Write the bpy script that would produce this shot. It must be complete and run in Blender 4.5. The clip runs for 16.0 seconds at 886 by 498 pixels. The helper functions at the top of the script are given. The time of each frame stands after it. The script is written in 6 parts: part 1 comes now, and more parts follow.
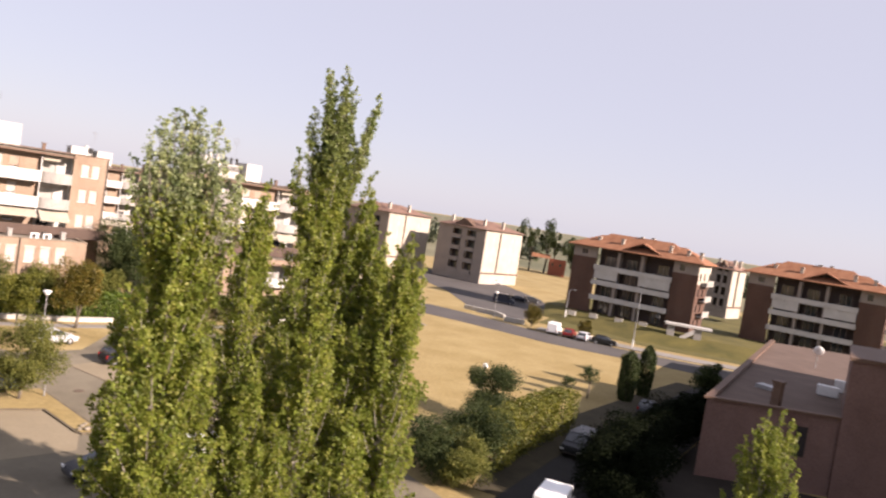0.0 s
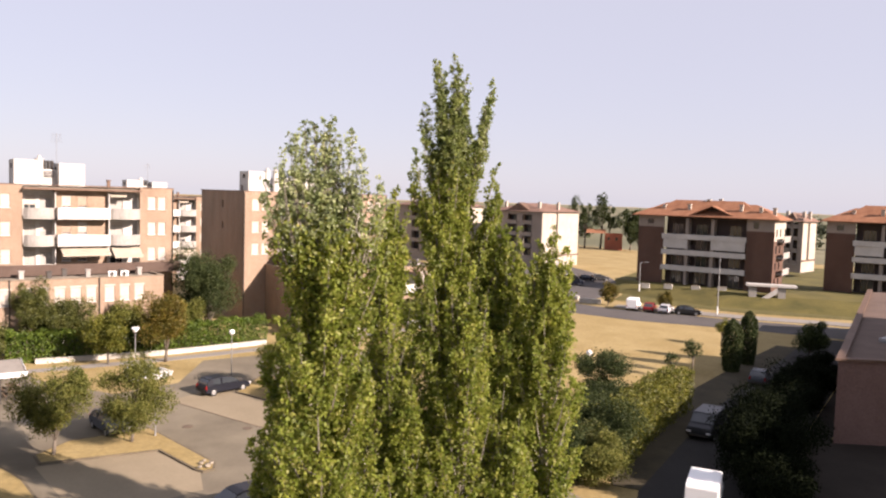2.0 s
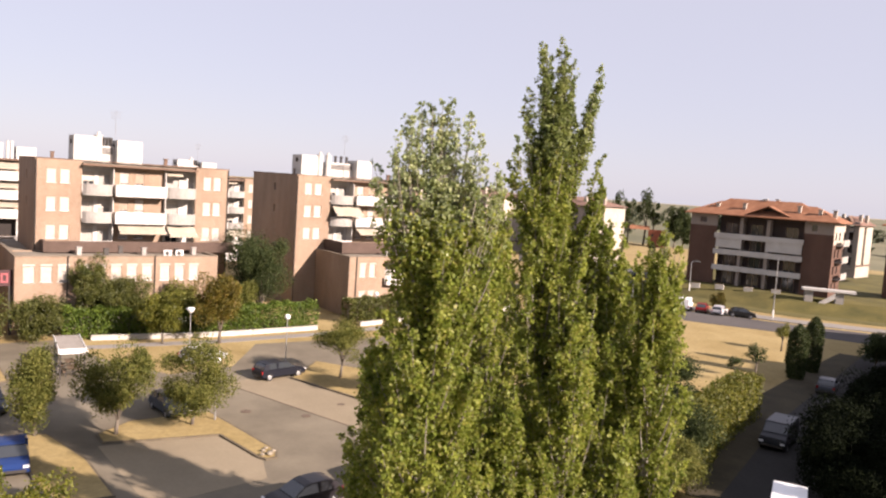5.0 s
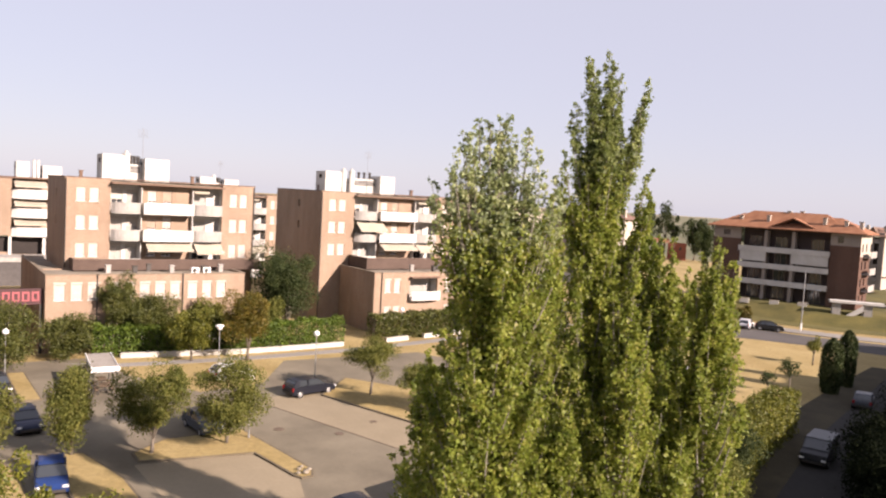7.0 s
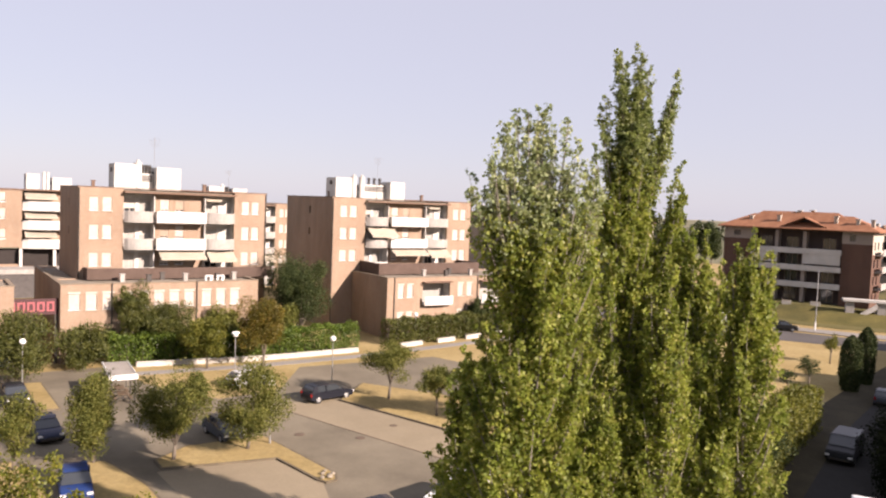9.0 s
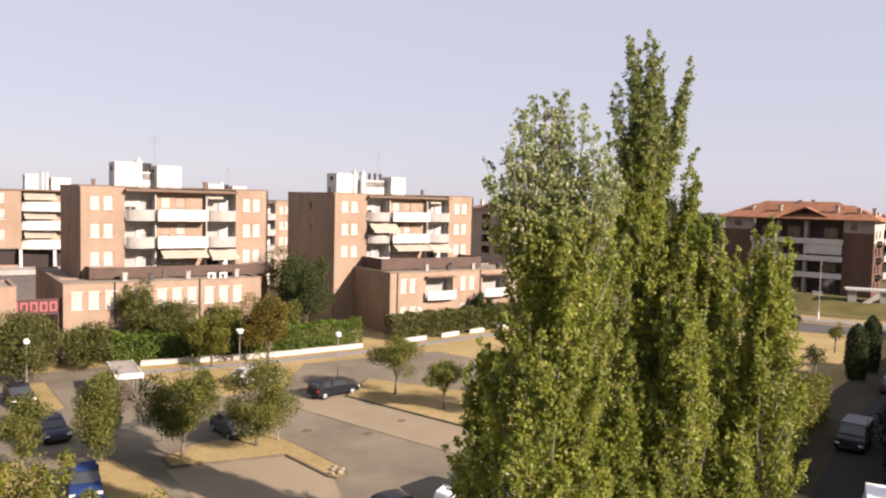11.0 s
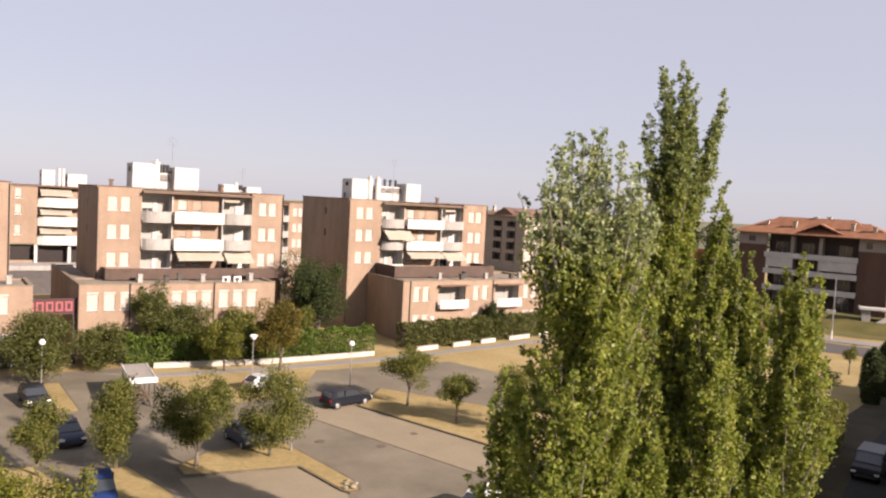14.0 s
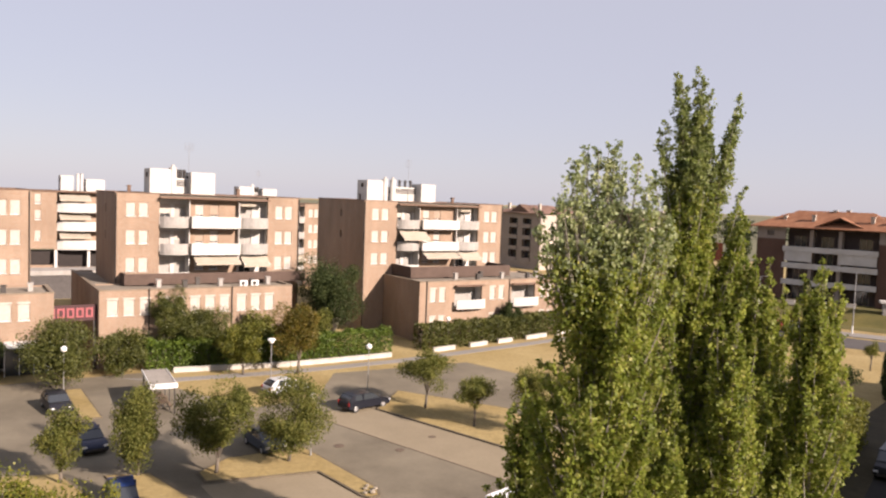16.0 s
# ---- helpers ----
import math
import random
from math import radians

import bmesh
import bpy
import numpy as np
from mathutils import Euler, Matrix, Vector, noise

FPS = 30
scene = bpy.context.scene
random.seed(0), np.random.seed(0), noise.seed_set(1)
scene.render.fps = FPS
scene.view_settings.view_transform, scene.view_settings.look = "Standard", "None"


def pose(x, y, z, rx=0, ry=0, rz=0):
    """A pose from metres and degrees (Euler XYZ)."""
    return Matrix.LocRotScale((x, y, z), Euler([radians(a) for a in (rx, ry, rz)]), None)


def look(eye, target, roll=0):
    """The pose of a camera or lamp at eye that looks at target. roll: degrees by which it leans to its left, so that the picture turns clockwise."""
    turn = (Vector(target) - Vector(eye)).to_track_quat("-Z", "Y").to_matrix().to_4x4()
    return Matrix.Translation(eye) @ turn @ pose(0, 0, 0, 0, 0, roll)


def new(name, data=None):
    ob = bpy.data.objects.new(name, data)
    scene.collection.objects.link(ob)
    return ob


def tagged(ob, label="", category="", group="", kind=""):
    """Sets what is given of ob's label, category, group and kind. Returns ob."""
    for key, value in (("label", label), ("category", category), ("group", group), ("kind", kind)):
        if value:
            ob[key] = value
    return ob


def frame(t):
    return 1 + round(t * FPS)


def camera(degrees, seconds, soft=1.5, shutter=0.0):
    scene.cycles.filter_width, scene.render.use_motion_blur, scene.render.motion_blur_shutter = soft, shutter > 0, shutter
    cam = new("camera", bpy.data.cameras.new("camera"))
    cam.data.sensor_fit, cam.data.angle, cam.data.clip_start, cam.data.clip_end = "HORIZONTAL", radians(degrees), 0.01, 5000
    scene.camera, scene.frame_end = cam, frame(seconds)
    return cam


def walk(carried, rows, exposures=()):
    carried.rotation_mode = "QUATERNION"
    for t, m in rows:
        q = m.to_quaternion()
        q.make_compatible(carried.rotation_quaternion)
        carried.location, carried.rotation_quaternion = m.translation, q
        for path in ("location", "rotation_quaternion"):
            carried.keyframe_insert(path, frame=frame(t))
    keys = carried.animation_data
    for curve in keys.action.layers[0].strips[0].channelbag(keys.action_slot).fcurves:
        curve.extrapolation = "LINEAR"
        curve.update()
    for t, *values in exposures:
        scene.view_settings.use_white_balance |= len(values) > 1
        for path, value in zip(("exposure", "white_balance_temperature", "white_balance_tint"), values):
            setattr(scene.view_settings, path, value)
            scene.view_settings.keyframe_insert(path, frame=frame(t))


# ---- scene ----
EXPOSURES = [(0.0, 1.50, 6500, 25), (7.0, 1.48, 6500, 25), (16.0, 1.27, 6500, 23)]
cam = camera(60.0, 16.0, soft=2.25, shutter=0.4)
ROWS = [
    (0, 2.648, 1.394, 18.285, 49.000, -2.936, -8.976),
    (0.5, 1.013, 1.165, 18.244, 51.649, -2.948, -7.954),
    (1, -0.281, 0.745, 18.221, 51.995, -3.247, -5.213),
    (1.5, -1.202, 0.364, 18.171, 52.085, -3.530, -3.096),
    (2, -2.004, -0.003, 18.059, 51.759, -3.925, -1.807),
    (2.5, -2.647, -0.234, 17.998, 52.070, -3.770, -2.505),
    (3, -3.238, -0.461, 17.932, 52.738, -4.007, -2.864),
    (3.5, -3.784, -0.647, 17.851, 53.499, -3.429, -3.108),
    (4, -4.237, -0.784, 17.833, 54.514, -4.689, -4.019),
    (6.5, -5.653, -1.777, 18.136, 54.342, -4.689, -3.324),
    (7, -5.882, -2.025, 17.946, 55.456, -3.840, -3.250),
    (7.5, -6.097, -2.194, 17.690, 55.310, -3.426, -2.463),
    (8, -6.320, -2.410, 17.652, 55.279, -3.896, -1.982),
    (8.5, -6.498, -2.608, 17.537, 55.660, -3.276, -2.436),
    (11, -7.227, -3.051, 17.213, 55.513, -3.582, -1.466),
    (11.5, -7.359, -3.162, 17.188, 55.640, -3.545, -1.948),
    (12, -7.470, -3.231, 17.288, 55.754, -3.952, -2.068),
    (12.5, -7.624, -3.394, 17.459, 55.813, -3.202, -1.317),
    (13, -7.737, -3.469, 17.660, 56.244, -3.704, -0.677),
    (13.5, -7.768, -3.555, 17.828, 56.310, -3.019, -1.554),
    (14, -7.787, -3.591, 18.129, 56.242, -3.489, -3.078),
    (14.5, -7.794, -3.572, 18.415, 56.893, -4.179, -1.110),
    (15, -7.753, -3.575, 18.651, 57.045, -4.393, -2.693),
    (15.5, -7.801, -3.569, 18.759, 57.371, -4.389, -2.575),
    (16, -7.796, -3.616, 18.693, 57.367, -3.831, -2.219),
]
walk(cam, [(t, pose(x, y, z, 90 + pitch, roll, yaw)) for t, x, y, z, yaw, pitch, roll in ROWS], EXPOSURES)


# ---- light ----
SUN_AZ, SUN_EL = 22.5, 26.0
world = bpy.data.worlds.new("world")
scene.world = world
world.use_nodes = True
wn = world.node_tree.nodes
wn.clear()
sky = wn.new("ShaderNodeTexSky")
sky.sky_type = "NISHITA"
sky.sun_disc = False
sky.sun_elevation = radians(SUN_EL)
sky.sun_rotation = radians(90 - SUN_AZ)
sky.altitude = 50
sky.air_density, sky.dust_density, sky.ozone_density = 1.0, 0.55, 1.2
bg = wn.new("ShaderNodeBackground")
bg.inputs["Strength"].default_value = 0.056
wout = wn.new("ShaderNodeOutputWorld")
haze = wn.new("ShaderNodeMix")
haze.data_type = "RGBA"
haze.inputs[0].default_value = 0.82
haze.inputs[7].default_value = (4.42, 4.66, 5.06, 1)
world.node_tree.links.new(sky.outputs[0], haze.inputs[6])
world.node_tree.links.new(haze.outputs[2], bg.inputs[0])
world.node_tree.links.new(bg.outputs[0], wout.inputs[0])
sun_data = bpy.data.lights.new("sun", "SUN")
sun_data.energy, sun_data.angle, sun_data.color = 5.0, radians(0.6), (1.0, 0.88, 0.72)
sun = new("sun", sun_data)
sx, sy, sz = math.cos(radians(SUN_EL)) * math.cos(radians(SUN_AZ)), math.cos(radians(SUN_EL)) * math.sin(radians(SUN_AZ)), math.sin(radians(SUN_EL))
sun.matrix_world = look((sx * 100, sy * 100, sz * 100), (0, 0, 0))


# ---- materials ----
def base_material(name, rough=0.8, metal=0.0, spec=0.3):
    m = bpy.data.materials.new(name)
    m.use_nodes = True
    b = m.node_tree.nodes["Principled BSDF"]
    b.inputs["Roughness"].default_value = rough
    b.inputs["Metallic"].default_value = metal
    b.inputs["Specular IOR Level"].default_value = spec
    return m, m.node_tree.nodes, m.node_tree.links, b


def ramp_of(nodes, stops):
    r = nodes.new("ShaderNodeValToRGB")
    e = r.color_ramp.elements
    e[0].position, e[0].color = stops[0][0], (*stops[0][1], 1)
    e[1].position, e[1].color = stops[-1][0], (*stops[-1][1], 1)
    for p, c in stops[1:-1]:
        e.new(p).color = (*c, 1)
    return r


def noise_of(nodes, links, scale, detail=6.0, rough=0.6, stretch=(1, 1, 1), coord="Object"):
    tc = nodes.new("ShaderNodeTexCoord")
    mp = nodes.new("ShaderNodeMapping")
    mp.inputs["Scale"].default_value = stretch
    n = nodes.new("ShaderNodeTexNoise")
    n.inputs["Scale"].default_value, n.inputs["Detail"].default_value, n.inputs["Roughness"].default_value = scale, detail, rough
    links.new(tc.outputs[coord], mp.inputs[0])
    links.new(mp.outputs[0], n.inputs["Vector"])
    return n


def mix_of(nodes, links, kind, fac, a, b):
    x = nodes.new("ShaderNodeMix")
    x.data_type, x.blend_type = "RGBA", kind
    for sock, v in ((x.inputs[0], fac), (x.inputs[6], a), (x.inputs[7], b)):
        if isinstance(v, (float, int)):
            sock.default_value = v
        elif isinstance(v, tuple):
            sock.default_value = (*v, 1)
        else:
            links.new(v, sock)
    return x.outputs[2]


def surface(name, dark, light, big=0.4, fine=14.0, rough=0.85, bump=0.15, metal=0.0, spec=0.3, stretch=(1, 1, 1), grit=0.8):
    """Two scales of variation between two colours, with fine relief."""
    m, n, l, b = base_material(name, rough, metal, spec)
    n1 = noise_of(n, l, big, 5, 0.6, stretch)
    n2 = noise_of(n, l, fine, 4, 0.7, stretch)
    r = ramp_of(n, [(0.3, dark), (0.7, light)])
    l.new(n1.outputs[0], r.inputs[0])
    r2 = ramp_of(n, [(0.25, (0.62, 0.62, 0.62)), (0.75, (1.12, 1.12, 1.12))])
    l.new(n2.outputs[0], r2.inputs[0])
    l.new(mix_of(n, l, "MULTIPLY", grit, r.outputs[0], r2.outputs[0]), b.inputs["Base Color"])
    if bump:
        bp = n.new("ShaderNodeBump")
        bp.inputs["Strength"].default_value, bp.inputs["Distance"].default_value = bump, 0.02
        l.new(n2.outputs[0], bp.inputs["Height"])
        l.new(bp.outputs[0], b.inputs["Normal"])
    return m


def brickwork(name, c1, c2, mortar):
    """Brick courses at real size with weathering streaks."""
    m, n, l, b = base_material(name, 0.9)
    tc = n.new("ShaderNodeTexCoord")
    sep = n.new("ShaderNodeSeparateXYZ")
    add = n.new("ShaderNodeMath")
    comb = n.new("ShaderNodeCombineXYZ")
    l.new(tc.outputs["Object"], sep.inputs[0])
    l.new(sep.outputs[0], add.inputs[0])
    l.new(sep.outputs[1], add.inputs[1])
    l.new(add.outputs[0], comb.inputs[0])
    l.new(sep.outputs[2], comb.inputs[1])
    bt = n.new("ShaderNodeTexBrick")
    bt.inputs["Color1"].default_value, bt.inputs["Color2"].default_value, bt.inputs["Mortar"].default_value = (*c1, 1), (*c2, 1), (*mortar, 1)
    bt.inputs["Scale"].default_value = 1.0
    bt.inputs["Mortar Size"].default_value = 0.006
    bt.inputs["Brick Width"].default_value, bt.inputs["Row Height"].default_value = 0.26, 0.072
    l.new(comb.outputs[0], bt.inputs["Vector"])
    n1 = noise_of(n, l, 0.35, 6, 0.65, (1, 1, 0.35))
    r = ramp_of(n, [(0.3, (0.74, 0.72, 0.7)), (0.7, (1.1, 1.08, 1.06))])
    l.new(n1.outputs[0], r.inputs[0])
    l.new(mix_of(n, l, "MULTIPLY", 1.0, bt.outputs[0], r.outputs[0]), b.inputs["Base Color"])
    return m


def leaf_material(name, cols, trans=0.4, rough=0.55, spec=0.35, clump=1.1):
    """Leaves: each one its own shade, some light passing through."""
    m, n, l, b = base_material(name, rough, 0.0, spec)
    g = n.new("ShaderNodeNewGeometry")
    r = ramp_of(n, [(i / (len(cols) - 1), c) for i, c in enumerate(cols)])
    l.new(g.outputs["Random Per Island"], r.inputs[0])
    n1 = noise_of(n, l, clump, 4, 0.6)
    r2 = ramp_of(n, [(0.32, (0.5, 0.58, 0.5)), (0.68, (1.25, 1.2, 1.05))])
    l.new(n1.outputs[0], r2.inputs[0])
    col = mix_of(n, l, "MULTIPLY", 1.0, r.outputs[0], r2.outputs[0])
    l.new(col, b.inputs["Base Color"])
    t = n.new("ShaderNodeBsdfTranslucent")
    l.new(col, t.inputs[0])
    x = n.new("ShaderNodeMixShader")
    x.inputs[0].default_value = trans
    l.new(b.outputs[0], x.inputs[1])
    l.new(t.outputs[0], x.inputs[2])
    l.new(x.outputs[0], n["Material Output"].inputs[0])
    return m


def plain(name, col, rough=0.5, metal=0.0, spec=0.5):
    m, n, l, b = base_material(name, rough, metal, spec)
    n1 = noise_of(n, l, 3.0, 4, 0.6)
    r = ramp_of(n, [(0.3, tuple(c * 0.86 for c in col)), (0.7, tuple(min(1, c * 1.06) for c in col))])
    l.new(n1.outputs[0], r.inputs[0])
    l.new(r.outputs[0], b.inputs["Base Color"])
    return m


def glass_material(name, col, rough=0.08):
    m, n, l, b = base_material(name, rough, 0.0, 0.8)
    b.inputs["Base Color"].default_value = (*col, 1)
    return m


M = {}
M["brick"] = brickwork("orange_brick", (0.240, 0.164, 0.114), (0.280, 0.202, 0.147), (0.264, 0.235, 0.184))
M["brick_brown"] = brickwork("brown_brick", (0.085, 0.045, 0.032), (0.107, 0.058, 0.042), (0.102, 0.077, 0.061))
M["plaster"] = surface("white_plaster", (0.428, 0.408, 0.376), (0.531, 0.518, 0.492), 0.5, 9, 0.85, 0.05)
M["plaster_grey"] = surface("grey_concrete", (0.250, 0.236, 0.216), (0.352, 0.334, 0.308), 0.9, 8, 0.9, 0.1, stretch=(1, 1, 0.3))
M["plaster_pale"] = surface("pale_plaster", (0.266, 0.251, 0.229), (0.341, 0.325, 0.298), 0.6, 8, 0.9, 0.05)
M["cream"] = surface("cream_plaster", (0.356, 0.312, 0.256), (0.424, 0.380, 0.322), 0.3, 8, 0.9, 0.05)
# plaster for faces in shade: their shade is put into a duller colour
M["shadeface"] = surface("shaded_plaster", (0.236, 0.202, 0.173), (0.291, 0.249, 0.215), 0.3, 8, 0.9, 0.05)
M["roof_flat"] = surface("gravel_roof", (0.178, 0.153, 0.120), (0.274, 0.240, 0.190), 0.3, 20, 0.95, 0.3)
M["fascia"] = surface("brown_fascia", (0.107, 0.064, 0.042), (0.144, 0.091, 0.064), 0.8, 8, 0.7, 0.05)
M["terrace"] = surface("dull_brown_cladding", (0.071, 0.048, 0.037), (0.099, 0.068, 0.054), 0.8, 8, 0.85, 0.05)
# dark brown that stands for the shade inside recesses and gables
M["recess_shade"] = surface("recess_shade_brown", (0.043, 0.032, 0.029), (0.072, 0.054, 0.047), 0.5, 8, 0.9, 0.05)
M["tancoping"] = surface("tan_coping", (0.181, 0.144, 0.102), (0.235, 0.192, 0.144), 0.8, 8, 0.9, 0.05)
M["tile_dull"] = surface("weathered_brown_tiles", (0.150, 0.088, 0.064), (0.212, 0.132, 0.100), 0.8, 6, 0.9, 0.4)
M["tile"] = surface("terracotta_tiles", (0.205, 0.086, 0.044), (0.290, 0.140, 0.076), 0.8, 6, 0.9, 0.4)
M["asphalt"] = surface("worn_asphalt", (0.108, 0.092, 0.066), (0.188, 0.163, 0.117), 0.16, 3.5, 0.95, 0.05, grit=0.28)
# asphalt darkened so its colour carries the shade over the drive
M["drive"] = surface("shade_dark_asphalt", (0.019, 0.018, 0.017), (0.030, 0.028, 0.027), 0.15, 3.0, 0.95, 0.1)
M["road"] = surface("road_asphalt", (0.064, 0.058, 0.056), (0.096, 0.088, 0.083), 0.1, 3.0, 0.95, 0.1)
M["paving"] = surface("pale_concrete_paving", (0.196, 0.161, 0.107), (0.244, 0.203, 0.137), 0.2, 4.0, 0.95, 0.05, grit=0.3)
M["pavement"] = surface("pale_pavement", (0.192, 0.181, 0.165), (0.245, 0.229, 0.208), 0.2, 4.0, 0.95, 0.1)
M["kerb_dark"] = surface("dark_kerb_stone", (0.085, 0.068, 0.045), (0.150, 0.122, 0.082), 0.9, 6, 0.9, 0.15)
M["kerb"] = surface("kerb_concrete", (0.176, 0.149, 0.112), (0.266, 0.235, 0.181), 0.8, 6, 0.9, 0.15)
M["drygrass"] = surface("dry_grass", (0.235, 0.171, 0.064), (0.330, 0.256, 0.117), 0.15, 2.5, 1.0, 0.6)
M["soil"] = surface("bare_soil", (0.107, 0.069, 0.037), (0.160, 0.107, 0.058), 0.4, 5, 1.0, 0.3)
# soil and verge colours, lowered to stand for shade beside the drive
M["shadesoil"] = surface("shade_dark_soil", (0.017, 0.013, 0.009), (0.028, 0.022, 0.016), 0.4, 5, 1.0, 0.3)
M["verge"] = surface("shade_dulled_verge", (0.032, 0.027, 0.015), (0.060, 0.049, 0.027), 0.4, 4, 1.0, 0.4)
M["greengrass"] = surface("green_lawn", (0.062, 0.058, 0.014), (0.124, 0.104, 0.028), 0.2, 3, 1.0, 0.5)
M["whitewall"] = surface("white_painted_wall", (0.379, 0.355, 0.306), (0.502, 0.483, 0.441), 0.8, 8, 0.9, 0.1)
M["shutter"] = plain("pale_shutter", (0.385, 0.345, 0.300), 0.6)
M["shutter_tan"] = plain("tan_shutter", (0.288, 0.219, 0.161), 0.7)
M["trim"] = plain("pale_stone_trim", (0.380, 0.346, 0.300), 0.8)
M["glass"] = glass_material("window_glass", (0.03, 0.035, 0.04))
M["curtained"] = glass_material("curtained_glass", (0.302, 0.288, 0.266), 0.2)
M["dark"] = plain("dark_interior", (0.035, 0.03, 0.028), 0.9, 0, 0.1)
M["awning"] = surface("cream_awning", (0.330, 0.288, 0.224), (0.384, 0.346, 0.282), 0.6, 10, 0.9, 0.1)
M["metal"] = plain("grey_metal", (0.35, 0.35, 0.35), 0.45, 0.7)
M["metal_dark"] = plain("dark_metal", (0.06, 0.055, 0.05), 0.5, 0.5)
M["white_metal"] = plain("white_metal", (0.663, 0.663, 0.646), 0.4)
M["globe"] = plain("opal_globe", (0.748, 0.739, 0.714), 0.25)
M["bark"] = surface("grey_bark", (0.085, 0.069, 0.053), (0.181, 0.155, 0.122), 2.0, 18, 0.95, 0.5, stretch=(1, 1, 0.3))
M["bark_pale"] = surface("pale_poplar_bark", (0.138, 0.122, 0.096), (0.277, 0.256, 0.213), 2.0, 14, 0.95, 0.4, stretch=(1, 1, 0.3))
M["wood"] = surface("weathered_wood", (0.107, 0.075, 0.048), (0.176, 0.128, 0.085), 1.0, 12, 0.9, 0.2)
M["greyboard"] = surface("sun_bleached_board", (0.224, 0.202, 0.176), (0.298, 0.277, 0.245), 1.0, 10, 0.9, 0.15)
M["iron"] = surface("rusty_iron", (0.086, 0.061, 0.043), (0.144, 0.108, 0.079), 3, 20, 0.9, 0.2)
M["farland"] = surface("hedged_farmland", (0.085, 0.091, 0.048), (0.192, 0.176, 0.107), 0.008, 0.05, 1.0, 0.0)
M["sign_red"] = plain("dull_red_sign", (0.300, 0.075, 0.082), 0.6)
M["sign_dark"] = plain("dark_red_panel", (0.046, 0.013, 0.014), 0.6)
M["sign_yellow"] = plain("yellow_sign", (0.576, 0.396, 0.043), 0.5)
M["tyre"] = plain("rubber", (0.02, 0.02, 0.02), 0.9)
M["lamp_red"] = plain("red_lens", (0.252, 0.011, 0.011), 0.2)
M["lamp_clear"] = plain("clear_lens", (0.637, 0.637, 0.637), 0.15)
M["leaf_poplar"] = leaf_material("poplar_leaf", [(0.136, 0.172, 0.027), (0.200, 0.248, 0.041), (0.252, 0.298, 0.055), (0.298, 0.330, 0.073), (0.160, 0.202, 0.033), (0.226, 0.268, 0.048), (0.312, 0.304, 0.082), (0.330, 0.345, 0.132)], 0.58, 0.5, 0.28, 1.3)
# two top-leaf colours with sky gloss and backlight mixed into them
M["leaf_skypale"] = leaf_material("skypale_poplar_leaf", [(0.175, 0.215, 0.085), (0.258, 0.305, 0.145), (0.345, 0.388, 0.212), (0.435, 0.468, 0.318), (0.210, 0.255, 0.100)], 0.5, 0.42, 0.36, 1.5)
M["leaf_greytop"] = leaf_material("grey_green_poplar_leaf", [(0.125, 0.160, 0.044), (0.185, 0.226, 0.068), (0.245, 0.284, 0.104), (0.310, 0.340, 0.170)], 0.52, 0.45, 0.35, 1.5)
M["leaf_green"] = leaf_material("tree_leaf", [(0.092, 0.102, 0.023), (0.128, 0.138, 0.032), (0.164, 0.168, 0.044), (0.205, 0.196, 0.060)], 0.42, 0.62, 0.22)
M["leaf_dark"] = leaf_material("dark_leaf", [(0.024, 0.037, 0.014), (0.044, 0.061, 0.022), (0.072, 0.084, 0.032)], 0.25, 0.65, 0.15)
M["leaf_yellow"] = leaf_material("yellowing_leaf", [(0.062, 0.068, 0.009), (0.124, 0.105, 0.016), (0.167, 0.124, 0.019), (0.099, 0.062, 0.012)], 0.35)
# near-black leaf colour carries the deep shade beside the drive
M["leaf_shade"] = leaf_material("shade_dark_leaf", [(0.003, 0.005, 0.002), (0.006, 0.009, 0.004), (0.009, 0.013, 0.005)], 0.1, 0.8, 0.05)
# greyed leaf colour carries the distance haze
M["leaf_far"] = leaf_material("hazed_foliage", [(0.062, 0.074, 0.047), (0.086, 0.099, 0.062), (0.112, 0.117, 0.081)], 0.2)
M["leaf_lime"] = leaf_material("lime_leaf", [(0.062, 0.077, 0.009), (0.112, 0.124, 0.014), (0.167, 0.171, 0.022), (0.198, 0.174, 0.031)], 0.35)
M["leaf_hedge"] = leaf_material("hedge_leaf", [(0.050, 0.088, 0.010), (0.090, 0.138, 0.018), (0.136, 0.188, 0.028)], 0.34)
M["leaf_olive"] = leaf_material("olive_hedge_leaf", [(0.070, 0.078, 0.011), (0.125, 0.130, 0.018), (0.185, 0.178, 0.028)], 0.35)
M["leaf_mid"] = leaf_material("mid_green_leaf", [(0.050, 0.060, 0.013), (0.084, 0.094, 0.021), (0.122, 0.124, 0.032)], 0.34)


def paint(name, col, rough=0.28):
    m, n, l, b = base_material(name, rough, 0.0, 0.2)
    b.inputs["Base Color"].default_value = (*col, 1)
    b.inputs["Coat Weight"].default_value = 0.06
    return m


# ---- mesh helpers ----
def box(bm, x0, x1, y0, y1, z0, z1, bevel=0.0):
    ret = bmesh.ops.create_cube(bm, size=1.0, matrix=Matrix.LocRotScale(((x0 + x1) / 2, (y0 + y1) / 2, (z0 + z1) / 2), None, (abs(x1 - x0), abs(y1 - y0), abs(z1 - z0))))
    if bevel:
        es = {e for v in ret["verts"] for e in v.link_edges}
        bmesh.ops.bevel(bm, geom=list(es), offset=bevel, segments=2, affect="EDGES")


